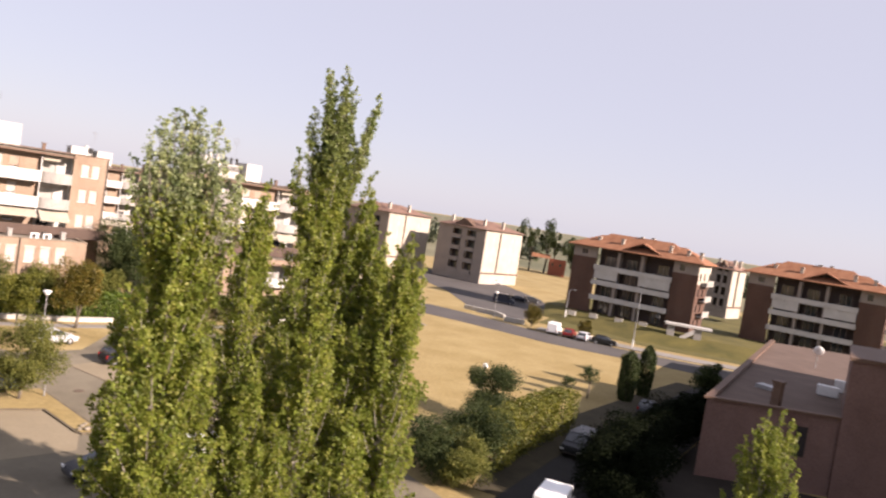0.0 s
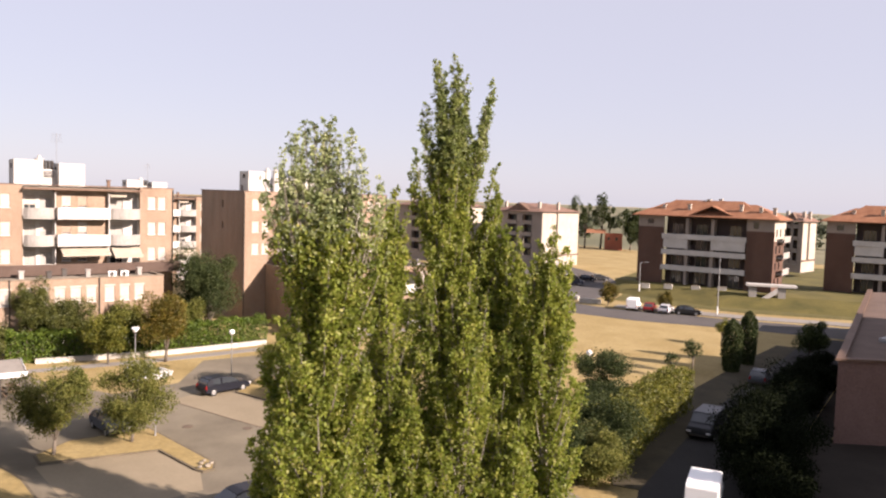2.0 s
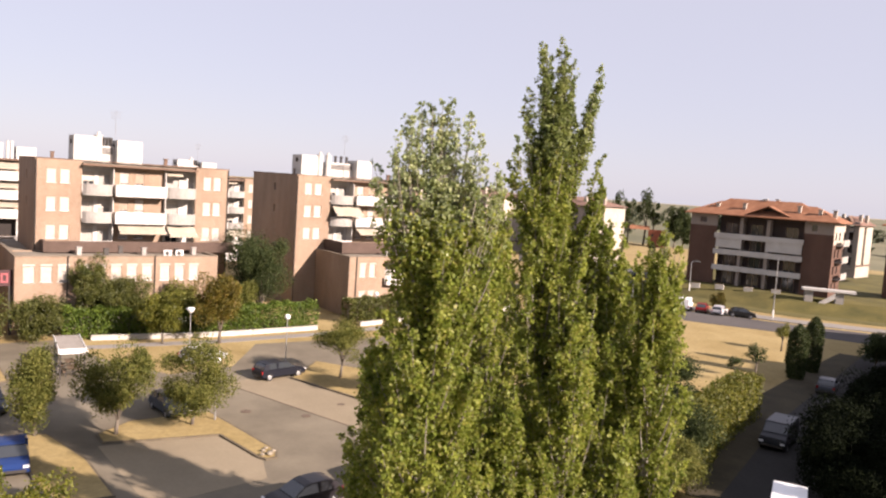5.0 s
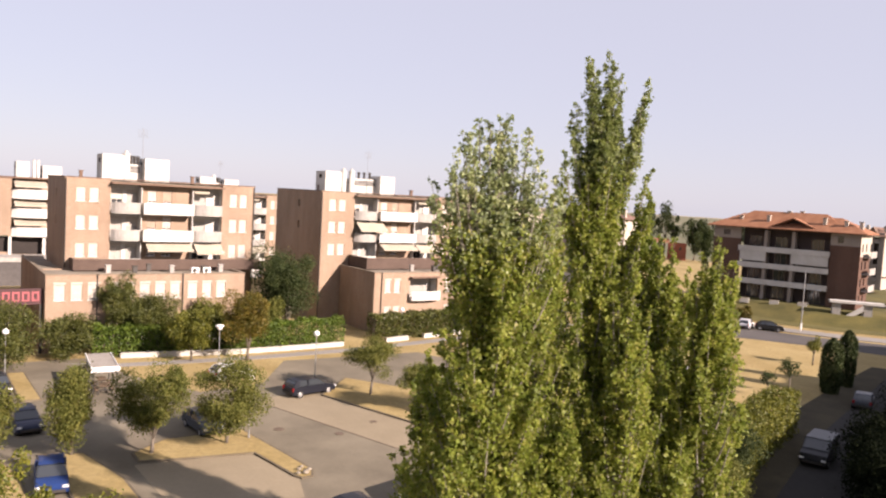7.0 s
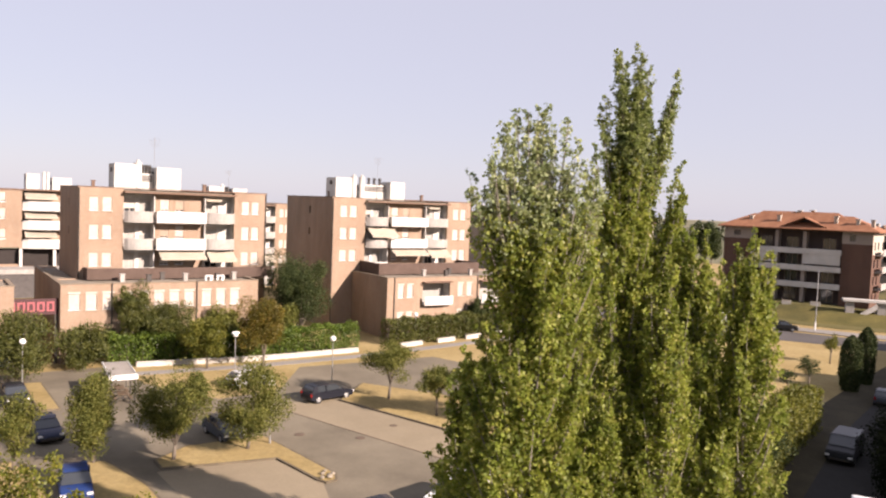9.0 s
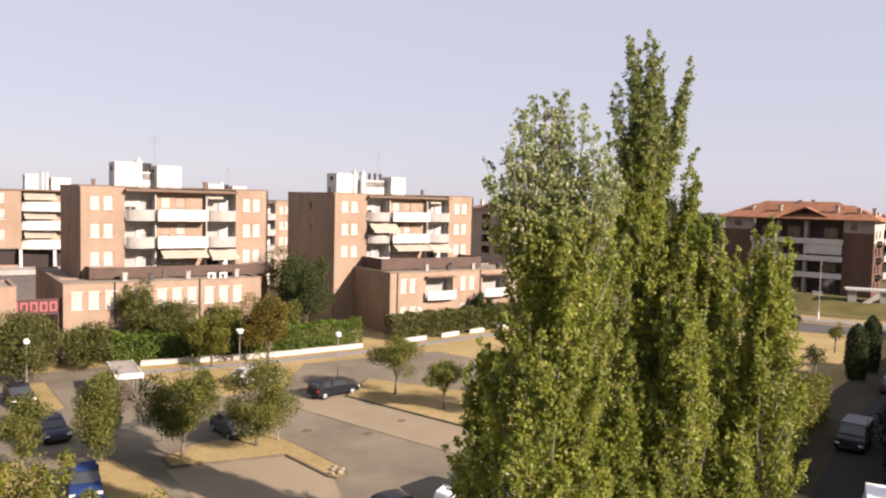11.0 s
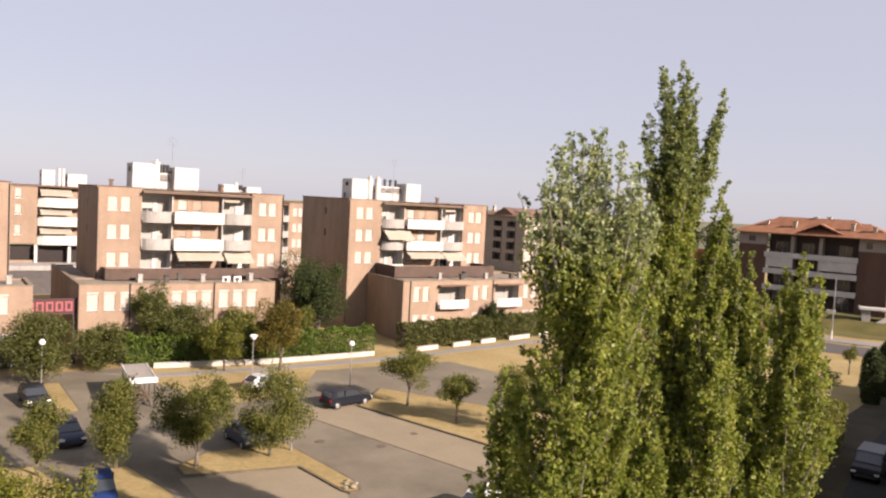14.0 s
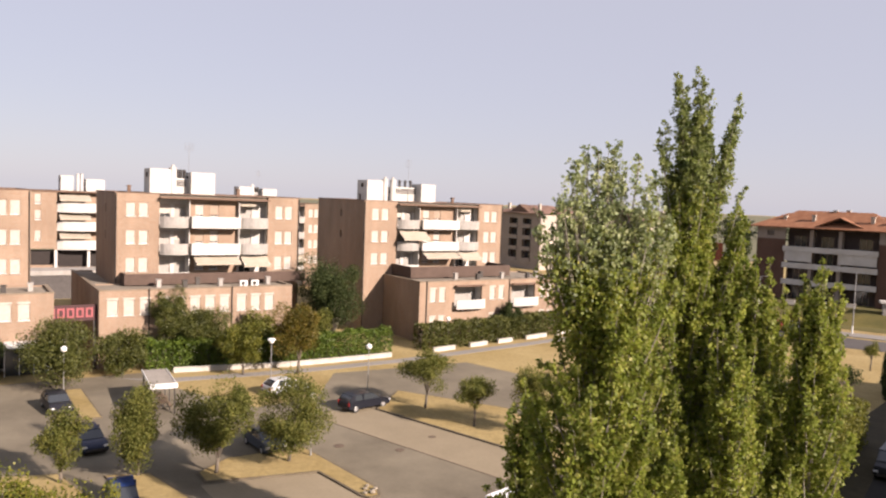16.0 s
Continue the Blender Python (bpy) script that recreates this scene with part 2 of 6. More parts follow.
def tube(bm, p, q, r0, r1, seg=8):
    p, q = Vector(p), Vector(q)
    d = q - p
    m = Matrix.Translation((p + q) / 2) @ d.to_track_quat("Z", "Y").to_matrix().to_4x4()
    bmesh.ops.create_cone(bm, cap_ends=True, segments=seg, radius1=r0, radius2=r1, depth=d.length, matrix=m)


def ball(bm, c, r, sub=2, sc=(1, 1, 1)):
    bmesh.ops.create_icosphere(bm, subdivisions=sub, radius=r, matrix=Matrix.LocRotScale(c, None, sc))


def prism(bm, pts, z0, z1):
    """An upright prism over a polygon in plan."""
    lo = [bm.verts.new((x, y, z0)) for x, y in pts]
    hi = [bm.verts.new((x, y, z1)) for x, y in pts]
    bm.faces.new(lo[::-1])
    bm.faces.new(hi)
    k = len(pts)
    for i in range(k):
        bm.faces.new((lo[i], lo[(i + 1) % k], hi[(i + 1) % k], hi[i]))
    bmesh.ops.recalc_face_normals(bm, faces=bm.faces)


def part(name, bm, material, parent=None, label="", smooth=False):
    me = bpy.data.meshes.new(name)
    bm.to_mesh(me)
    bm.free()
    if smooth:
        for p in me.polygons:
            p.use_smooth = True
    me.materials.append(material)
    ob = new(name, me)
    if parent is not None:
        ob.parent = parent
    if label:
        ob["label"] = label
    return ob


def thing(name, m, label, category, group="", kind=""):
    ob = new(name)
    ob.empty_display_size = 0.3
    ob.matrix_world = m
    return tagged(ob, label, category, group, kind)


def slab(name, pts, z0, z1, material, label, category):
    bm = bmesh.new()
    prism(bm, pts, z0, z1)
    return tagged(part(name, bm, material), label, category, kind="structure")


# ---- ground ----
def ground_sheet():
    bm = bmesh.new()
    n = 60
    xs = [-2200 * math.copysign(abs(i / n * 2 - 1) ** 3, 1 - i / n * 2) - 60 for i in range(n + 1)]
    vs = [[bm.verts.new((x, y + 130, 0.0)) for y in xs] for x in xs]
    for i in range(n):
        for j in range(n):
            bm.faces.new((vs[i][j], vs[i + 1][j], vs[i + 1][j + 1], vs[i][j + 1]))
    bmesh.ops.recalc_face_normals(bm, faces=bm.faces)
    for f in bm.faces:
        if f.normal.z < 0:
            f.normal_flip()
    return tagged(part("ground", bm, M["drygrass"]), "dry yellow grass field reaching the horizon", "ground", kind="structure")


ground_sheet()
slab("farmland", [(-260, -700), (-1900, -700), (-1900, 2100), (-200, 2100), (40, 900), (60, 300), (-60, 262), (-150, 240), (-215, 235), (-230, 100)], -0.1, 0.012, M["farland"], "hedged farmland and fields in the distance", "farmland")
slab("car_park", [(-80, -60), (-18, -60), (-18, 34), (-40, 36), (-60, 40), (-66, 44), (-72, 48), (-79, 46), (-80, 30), (-72, 24.6), (-71, 18.6), (-79, 14.5), (-87.6, 12.5), (-87.6, -20), (-84, -60)], -0.1, 0.02, M["asphalt"], "worn pale grey asphalt of a car park", "car park")


def kerbed(name, pts, material, label, h=0.13, w=0.18):
    """A planted island with a raised kerb round it."""
    top = thing(name, pose(0, 0, 0), label, "traffic island", kind="structure")
    turn = sum(p[0] * q[1] - q[0] * p[1] for p, q in zip(pts, pts[1:] + pts[:1]))
    bm = bmesh.new()
    prism(bm, pts, -0.05, h)
    part("kerb", bm, M["kerb_dark"], top, "dark concrete kerb")
    inner = []
    k = len(pts)
    for i in range(k):
        a, b, d = Vector(pts[i - 1]), Vector(pts[i]), Vector(pts[(i + 1) % k])
        n1, n2 = (b - a).normalized(), (d - b).normalized()
        nn = Vector((-(n1.y + n2.y), n1.x + n2.x)).normalized()
        inner.append(tuple(b + nn * math.copysign(w, turn)))
    bm = bmesh.new()
    prism(bm, inner, 0.0, h + 0.006)
    part("soil_bed", bm, material, top)
    return top


kerbed("grass_island", [(-59.5, 12.5), (-59.4, 18.1), (-49.8, 19.3), (-48.7, 18.8), (-48.6, 18.0), (-49.2, 17.7), (-54.2, 17.0), (-55.0, 12.6), (-55.7, 9.9), (-57.5, 9.9)], M["drygrass"], "kerbed island of dry grass in the car park")
kerbed("grass_island", [(-66.0, 27.6), (-53.0, 31.4), (-43.0, 34.3), (-43.0, 38.0), (-54.0, 37.4), (-61.3, 38.4), (-64.4, 36.5), (-70.8, 32.4)], M["drygrass"], "kerbed island of dry grass beside the parking bays")
kerbed("grass_island", [(-59.6, 4.6), (-58.8, 7.3), (-53.2, 8.6), (-47.0, 8.8), (-47.0, 5.6), (-55.0, 5.2)], M["drygrass"], "kerbed island of dry grass between parked cars")
kerbed("grass_island", [(-62.2, -1.2), (-61.2, 2.2), (-56.2, 3.4), (-50.0, 3.4), (-50.0, -1.2)], M["drygrass"], "kerbed island of dry grass between parked cars")
kerbed("grass_island", [(-83.2, 4.9), (-83.0, 6.4), (-73.0, 6.6), (-73.0, 5.0)], M["drygrass"], "narrow kerbed strip of dry grass")
slab("parking_bay", [(-66.4, 21.95), (-68.4, 26.8), (-66.0, 27.5), (-53.0, 31.3), (-43.0, 34.2), (-36.0, 32.0), (-36.0, 30.9)], 0.0, 0.026, M["paving"], "pale concrete paved parking bays", "parking bay")
slab("parking_bay", [(-54.9, 12.7), (-54.2, 16.9), (-48.8, 17.9), (-46.0, 17.0), (-45.0, 10.0), (-55.4, 9.6)], 0.0, 0.026, M["paving"], "pale concrete paved parking bays", "parking bay")
slab("footpath", [(-86.0, 10.0), (-84.3, 14.0), (-83.2, 26.5), (-83.4, 39.0), (-86.2, 61.0), (-89.0, 80.0), (-87.4, 80.2), (-84.6, 61.0), (-81.8, 39.0), (-81.6, 26.5), (-82.8, 14.0)], 0.0, 0.03, M["pavement"], "pale footpath along a low white wall", "footpath")
bm = bmesh.new()
a, b = Vector((-66.4, 21.87)), Vector((-36.0, 30.9))
for i in range(40):
    p = a.lerp(b, i / 40)
    q = a.lerp(b, (i + 0.97) / 40)
    n2 = Vector((-(b - a).y, (b - a).x)).normalized() * 0.075
    prism(bm, [tuple(p - n2), tuple(q - n2), tuple(q + n2), tuple(p + n2)], 0.0, 0.034)
tagged(part("drain_channel", bm, M["iron"]), "narrow dark stone drain channel between asphalt and bays", "drain", kind="structure")


def low_wall(pts, h=0.45, w=0.3):
    for i in range(len(pts) - 1):
        p, q = Vector(pts[i]), Vector(pts[i + 1])
        d = q - p
        bm = bmesh.new()
        box(bm, 0, d.length - 0.02, -w / 2, w / 2, 0, h, 0.03)
        box(bm, 0, d.length - 0.02, -w / 2 - 0.05, w / 2 + 0.05, h + 0.002, h + 0.08, 0.02)
        ob = part("low_wall", bm, M["whitewall"])
        ob.matrix_world = pose(p.x, p.y, 0, 0, 0, math.degrees(math.atan2(d.y, d.x)))
        tagged(ob, "low white painted wall at the foot of a hedge", "wall", "white walls", "structure")


low_wall([(-86.6, 15.3), (-86.0, 19.0), (-85.3, 23.0), (-84.7, 27.0), (-84.7, 31.5), (-84.8, 36.0), (-84.9, 39.5)])
low_wall([(-85.4, 45.5), (-85.9, 49.0)])
low_wall([(-86.3, 51.5), (-86.8, 54.6)])
low_wall([(-87.1, 56.5), (-87.5, 59.2)])
low_wall([(-87.9, 61.8), (-88.6, 66.0)])
low_wall([(-89.0, 68.0), (-90.0, 74.0)])

# the road by the field, its pavements and the drive
slab("road", [(-175, 52), (-120, 80), (-91.5, 90.8), (-75, 95.6), (-61, 104.2), (-50, 109), (-20, 124), (60, 165), (56, 174), (-26, 134), (-56, 119), (-66, 112), (-85, 103), (-101, 100), (-124, 92), (-178, 62)], -0.1, 0.02, M["road"], "grey asphalt road along the dry field", "road")
slab("pavement", [(-86.0, 104.0), (-66.6, 113.2), (-56.6, 120.4), (-26.6, 135.4), (40, 168), (38.5, 171), (-28, 138.6), (-58.4, 123.8), (-68.6, 116.8), (-87.5, 107.2)], 0.0, 0.14, M["pavement"], "pale raised pavement on the far side of the road", "pavement")
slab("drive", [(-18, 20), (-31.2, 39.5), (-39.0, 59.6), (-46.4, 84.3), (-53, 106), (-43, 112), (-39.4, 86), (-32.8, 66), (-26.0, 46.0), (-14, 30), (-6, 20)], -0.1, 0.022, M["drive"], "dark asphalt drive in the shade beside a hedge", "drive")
slab("verge", [(-31.0, 39.3), (-39.0, 59.8), (-46.4, 84.5), (-50.2, 97), (-52.5, 96), (-49.6, 84), (-44.2, 64), (-42.2, 59.5), (-40.4, 54), (-36.0, 43.5), (-32.6, 38.5)], -0.1, 0.03, M["verge"], "brownish verge darkened for shade between hedge and drive", "verge")
# dark sheet laid where the ground under the bushes is shaded
slab("planting_bed", [(-25.8, 45.6), (-32.6, 65.6), (-39.2, 85.8), (-35.5, 86), (-29.2, 61.0), (-20, 68), (-8, 70), (-4, 40), (-12, 30)], -0.1, 0.02, M["shadesoil"], "planting bed soil coloured dark for its shade", "planting bed")
slab("parking_yard", [(-101, 104), (-94, 108), (-104, 131), (-122, 146), (-150, 160), (-175, 150), (-150, 128), (-128, 120)], -0.1, 0.02, M["road"], "asphalt parking yard beyond the road", "car park")
slab("lawn", [(-92.5, 112), (-71.0, 120), (-60, 128), (-20, 150), (0, 190), (-60, 260), (-140, 215), (-118, 150), (-104, 133)], -0.1, 0.05, M["greengrass"], "rough green lawn round the flats", "lawn")


def embankment():
    """A grassed slope up to the terrace on which the flats stand."""
    bm = bmesh.new()
    lo = [(-99.5, 121.5), (-79.0, 121.5), (-50, 138.5), (-10, 160)]
    hi = [(-106, 129), (-78.5, 130.5), (-52, 145), (-14, 166)]
    back = [(-120, 160), (-90, 175), (-55, 185), (-20, 200)]
    r = [[bm.verts.new((x, y, z)) for x, y in row] for row, z in ((lo, 0.0), (hi, 1.9), (back, 1.9))]
    for i in range(2):
        for j in range(3):
            bm.faces.new((r[i][j], r[i][j + 1], r[i + 1][j + 1], r[i + 1][j]))
    bmesh.ops.subdivide_edges(bm, edges=bm.edges[:], cuts=5, use_grid_fill=True)
    for v in bm.verts:
        v.co.z += 0.25 * (noise.noise(v.co * 0.12) - 0.2) * min(1, v.co.z)
    bmesh.ops.recalc_face_normals(bm, faces=bm.faces)
    return tagged(part("embankment", bm, M["greengrass"]), "grassed slope below a block of flats", "slope", kind="structure")


embankment()


# ---- buildings ----
def wall_cells(bm, u0, u1, z0, z1, y0, y1, holes):
    """A wall in boxes round its openings (ua, ub, za, zb)."""
    us = sorted({u0, u1, *(h[0] for h in holes), *(h[1] for h in holes)})
    zs = sorted({z0, z1, *(h[2] for h in holes), *(h[3] for h in holes)})
    for i in range(len(us) - 1):
        run = None
        for j in range(len(zs) - 1):
            um, zm = (us[i] + us[i + 1]) / 2, (zs[j] + zs[j + 1]) / 2
            if any(h[0] < um < h[1] and h[2] < zm < h[3] for h in holes):
                if run is not None:
                    box(bm, us[i], us[i + 1], y0, y1, run, zs[j])
                run = None
            elif run is None:
                run = zs[j]
        if run is not None:
            box(bm, us[i], us[i + 1], y0, y1, run, zs[-1])


def window_in(parent, u0, u1, z0, z1, y, shut="shutter", closed=0.85):
    """A window in its opening: frame, pane, roller shutter drawn part-way, lintel and sill."""
    w = thing("window", pose(0, 0, 0), "", "")
    w.parent = parent
    bm = bmesh.new()
    f = 0.06
    for a in ((u0, u0 + f, z0, z1), (u1 - f, u1, z0, z1), (u0 + f, u1 - f, z0, z0 + f), (u0 + f, u1 - f, z1 - f, z1), ((u0 + u1) / 2 - 0.025, (u0 + u1) / 2 + 0.025, z0 + f, z1 - f)):
        box(bm, a[0], a[1], y + 0.12, y + 0.18, a[2], a[3])
    part("window_frame", bm, M["white_metal"], w)
    bm = bmesh.new()
    box(bm, u0 + f, u1 - f, y + 0.15, y + 0.16, z0 + f, z1 - f)
    part("pane", bm, M["glass"], w)
    if closed > 0:
        bm = bmesh.new()
        h = (z1 - z0) * closed
        k = max(3, int(h / 0.11))
        rows = []
        for i in range(k):
            for zz, yy in ((z1 - h * i / k, y + 0.08), (z1 - h * (i + 0.2) / k, y + 0.065), (z1 - h * (i + 0.85) / k, y + 0.065), (z1 - h * (i + 0.99) / k, y + 0.08)):
                rows.append([bm.verts.new((u, yy, zz)) for u in (u0 + 0.02, u1 - 0.02)])
        rows.append([bm.verts.new((u, y + 0.1, z1 - h)) for u in (u0 + 0.02, u1 - 0.02)])
        rows.append([bm.verts.new((u, y + 0.1, z1)) for u in (u0 + 0.02, u1 - 0.02)])
        for p, q in zip(rows, rows[1:] + rows[:1]):
            bm.faces.new((p[0], p[1], q[1], q[0]))
        bmesh.ops.recalc_face_normals(bm, faces=bm.faces)
        part("shutter", bm, M[shut], w)
    bm = bmesh.new()
    box(bm, u0 - 0.08, u1 + 0.08, y - 0.09, y + 0.11, z0 - 0.07, z0)
    part("window_sill", bm, M["trim"], w)
    return w


def bow(bm, u0, u1, y0, out, z0, z1, thick=0.12, seg=10):
    """A parapet bowed outwards in plan."""
    pts = [(u0 + (u1 - u0) * i / seg, y0 - out * (math.sin(math.pi * i / seg)) ** 0.6) for i in range(seg + 1)]
    back = [(x, y + thick) for x, y in pts[::-1]]
    back[0], back[-1] = (u1, y0 + thick), (u0, y0 + thick)
    prism(bm, pts + back, z0, z1)


def awning(parent, u0, u1, y, ztop, drop, out):
    bm = bmesh.new()
    vs = []
    n = 8
    for i in range(n + 1):
        s = i / n
        sag = 0.08 * math.sin(math.pi * s)
        vs.append([bm.verts.new((u, y - out * s, ztop - drop * s - sag - t)) for t in (0, 0.03) for u in (u0, u1)])
    for i in range(n):
        a, b = vs[i], vs[i + 1]
        bm.faces.new((a[0], a[1], b[1], b[0]))
        bm.faces.new((a[2], b[2], b[3], a[3]))
    box(bm, u0, u1, y - out - 0.03, y - out, ztop - drop - 0.25, ztop - drop + 0.02)
    bmesh.ops.recalc_face_normals(bm, faces=bm.faces)
    aw = part("awning", bm, M["awning"], parent, "cream fabric awning, drawn out")
    for u in (u0 + 0.1, u1 - 0.1):
        bm = bmesh.new()
        tube(bm, (u, y, ztop - 0.3), (u, y - out, ztop - drop), 0.025, 0.025, 6)
        part("awning_arm", bm, M["white_metal"], aw)
    return aw


def roof_box(parent, u0, u1, y0, y1, z0, z1, name="stair_head", vents=True):
    bm = bmesh.new()
    box(bm, u0, u1, y0, y1, z0, z1, 0.03)
    b = part(name, bm, M["plaster"], parent, "white rendered rooftop housing")
    if vents:
        bm = bmesh.new()
        box(bm, u0 - 0.03, u0 + 0.03, (y0 + y1) / 2 - 0.4, (y0 + y1) / 2 + 0.4, z1 - 1.0, z1 - 0.45)
        part("louvre", bm, M["dark"], b)
    return b


ROOF_A = ((4.6, 7.0), (7.35,), (9.35, 12.2), (7.7, 9.3, 1.9))
ROOF_B = ((2.9, 5.45), (6.05, 7.35), (11.9, 14.4), (8.0, 11.88, 2.1))


def brick_flats(name, m, W, D, H, floors, label, group, detail=True, roofs=ROOF_A, awn=True):
    """A brick block: two brick wings, between them tiers of white balconies in a recess."""
    top = thing(name, m, label, "apartment building", group)
    L, R, rec = W * 0.219, W * 0.811, 1.3
    mid_rec = 0.45
    heads = [H - 1.05 - 3.05 * i for i in range(floors)]
    wins = []
    for z in heads:
        for a, b in ((W * 0.054, W * 0.098), (W * 0.117, W * 0.161), (W * 0.855, W * 0.898), (W * 0.913, W * 0.955)):
            wins.append((a, b, z - 1.5, z))
    bm = bmesh.new()
    wall_cells(bm, 0, L, 0, H, 0, 0.35, [h for h in wins if h[1] < L])
    part("front_wall", bm, M["brick"], top)
    bm = bmesh.new()
    wall_cells(bm, R, W, 0, H, 0, 0.35, [h for h in wins if h[0] > R])
    part("front_wall", bm, M["brick"], top)
    side = []
    if detail:
        side = [(D * 0.45, D * 0.45 + 0.55, z - 1.3, z - 0.3) for z in heads[:2]]
    outer = M["brick"] if detail else M["brick_brown"]
    for x0, x1 in ((0, 0.3), (W - 0.3, W)):
        bm = bmesh.new()
        holes = side if x0 == 0 else []
        cuts = sorted({0.355, D, *(h[0] for h in holes), *(h[1] for h in holes)})
        for i in range(len(cuts) - 1):
            mid = (cuts[i] + cuts[i + 1]) / 2
            zz = [0] + [v for h in sorted(holes, key=lambda q: q[2]) if h[0] < mid < h[1] for v in h[2:]] + [H]
            for k in range(0, len(zz), 2):
                box(bm, x0, x1, cuts[i], cuts[i + 1], zz[k], zz[k + 1])
        part("side_wall", bm, outer, top)
    bm = bmesh.new()
    box(bm, 0.3, W - 0.3, D - 0.3, D, 0, H)
    part("back_wall", bm, outer, top)
    for h in side:
        bm = bmesh.new()
        box(bm, 0.2, 0.24, h[0], h[1], h[2], h[3])
        part("side_window", bm, M["glass"], top)
    # recess: back wall with doors and windows
    doors = []
    for z in heads:
        doors += [(L + 0.3, L + 1.5, z - 2.25, z - 0.05), (L + 1.9, L + 3.2, z - 2.25, z - 0.05), (R - 3.1, R - 1.6, z - 2.25, z - 0.05)]
        wins2 = [(W * 0.41, W * 0.455, z - 1.45, z), (W * 0.49, W * 0.535, z - 1.45, z)]
        doors += wins2
    bm = bmesh.new()
    m0, m1 = W * 0.375, W * 0.64
    wall_cells(bm, m0, m1, 0, H - 0.45, mid_rec, mid_rec + 0.25, [h for h in doors if m0 < h[0] < m1])
    part("recess_wall", bm, M["brick"], top)
    for ua, ub in ((L, m0 - 0.002), (m1 + 0.002, R)):
        bm = bmesh.new()
        wall_cells(bm, ua, ub, 0, H - 0.45, rec, rec + 0.25, [h for h in doors if ua < h[0] < ub])
        part("recess_wall", bm, M["plaster"], top, "pale plastered loggia wall")
    for ua, mt in ((L - 0.25, "plaster"), (R, "plaster")):
        bm = bmesh.new()
        box(bm, ua, ua + 0.25, 0.355, rec + 0.25, 0, H - 0.45)
        part("return_wall", bm, M[mt], top)
    for ua in (m0 + 0.002, m1 - 0.102):
        bm = bmesh.new()
        box(bm, ua, ua + 0.1, mid_rec + 0.255, rec + 0.25, 0, H - 0.45)
        part("return_wall", bm, M["plaster"], top)
    for k, h in enumerate(doors):
        if h[3] - h[2] > 2:
            bm = bmesh.new()
            box(bm, h[0], h[1], rec + 0.14, rec + 0.16, h[2], h[3])
            d = part("glazed_door", bm, M["curtained"] if k % 4 else M["glass"], top)
            bm = bmesh.new()
            for a in (h[0], (h[0] + h[1]) / 2 - 0.03, h[1] - 0.06):
                box(bm, a, a + 0.06, rec + 0.1, rec + 0.135, h[2], h[3])
            box(bm, h[0], h[1], rec + 0.06, rec + 0.095, h[3] - (0.35 if k % 3 else 1.1), h[3])
            part("door_frame", bm, M["shutter"], d)
        else:
            window_in(top, *h, mid_rec, "shutter" if k % 2 else "shutter_tan")
    for h in wins:
        window_in(top, *h, 0.0, "shutter", 0.95 if (h[0] > 1) else 0.6)
    cL, cR = W * 0.375, W * 0.64
    for i, z in enumerate(heads):
        fl = z - 2.4
        bm = bmesh.new()
        for ua, ub, yb in ((L + 0.01, m0 - 0.003, rec - 0.01), (m0, m1, mid_rec - 0.01), (m1 + 0.003, R - 0.01, rec - 0.01)):
            box(bm, ua, ub, -0.25, yb, fl - 0.28, fl)
        box(bm, cL, cR, -0.95, -0.252, fl - 0.28, fl)
        part("balcony_slab", bm, M["plaster_pale"], top)
        if i < floors - 1:
            # bowed parapets get grey concrete to stand for shading on their curve
            for nm, a, b, o in (("parapet", L + 0.05, cL - 0.06, 0.75), ("parapet", cR + 0.06, R - 0.05, 0.75)):
                bm = bmesh.new()
                bow(bm, a, b, -0.3, o, fl - 0.3, fl + 0.95)
                part(nm, bm, M["plaster_grey"], top, "bowed balcony parapet greyed for its shading")
            bm = bmesh.new()
            box(bm, cL, cR, -1.1, -0.97, fl - 0.32, fl + 1.0, 0.02)
            box(bm, cL, cL + 0.12, -0.968, -0.3, fl - 0.32, fl + 1.0)
            box(bm, cR - 0.12, cR, -0.968, -0.3, fl - 0.32, fl + 1.0)
            part("parapet", bm, M["plaster"], top, "straight white balcony parapet")
        for u in (cL - 0.1, cR + 0.02):
            bm = bmesh.new()
            box(bm, u, u + 0.1, -0.2, rec - 0.02, fl + 0.002, z + 0.25)
            part("partition", bm, M["plaster"], top)
    if awn:
        fl = heads[-1] - 2.4
        awning(top, cL + 0.4, cR - 0.1, -0.25, heads[-1] + 0.25, 0.75, 1.5)
        awning(top, cR + 0.3, R - 0.1, -0.25, heads[-1] + 0.1, 0.9, 1.5)
        for ua, ub, yy, hh in ((L, cL - 0.2, -0.6, 0.75), (cR + 0.2, R - 0.3, -0.9, 0.35)):
            bm = bmesh.new()
            box(bm, ua, ub, yy, yy + 0.1, fl - 0.3, fl + hh)
            part("terrace_wall", bm, M["plaster"], top, "low white terrace wall")
        awning(top, R - 3.4, R - 1.6, 0.3, heads[0] + 0.3, 0.15, 0.5)
    # roof slab, fascia and parapet
    bm = bmesh.new()
    box(bm, 0.31, W - 0.31, 0.36, D - 0.31, H - 0.3, H - 0.05)
    part("roof", bm, M["roof_flat"], top)
    bm = bmesh.new()
    box(bm, L - 0.02, R + 0.02, -0.75, 0.34, H - 0.5, H - 0.28)
    part("roof_overhang", bm, M["fascia"], top)
    bm = bmesh.new()
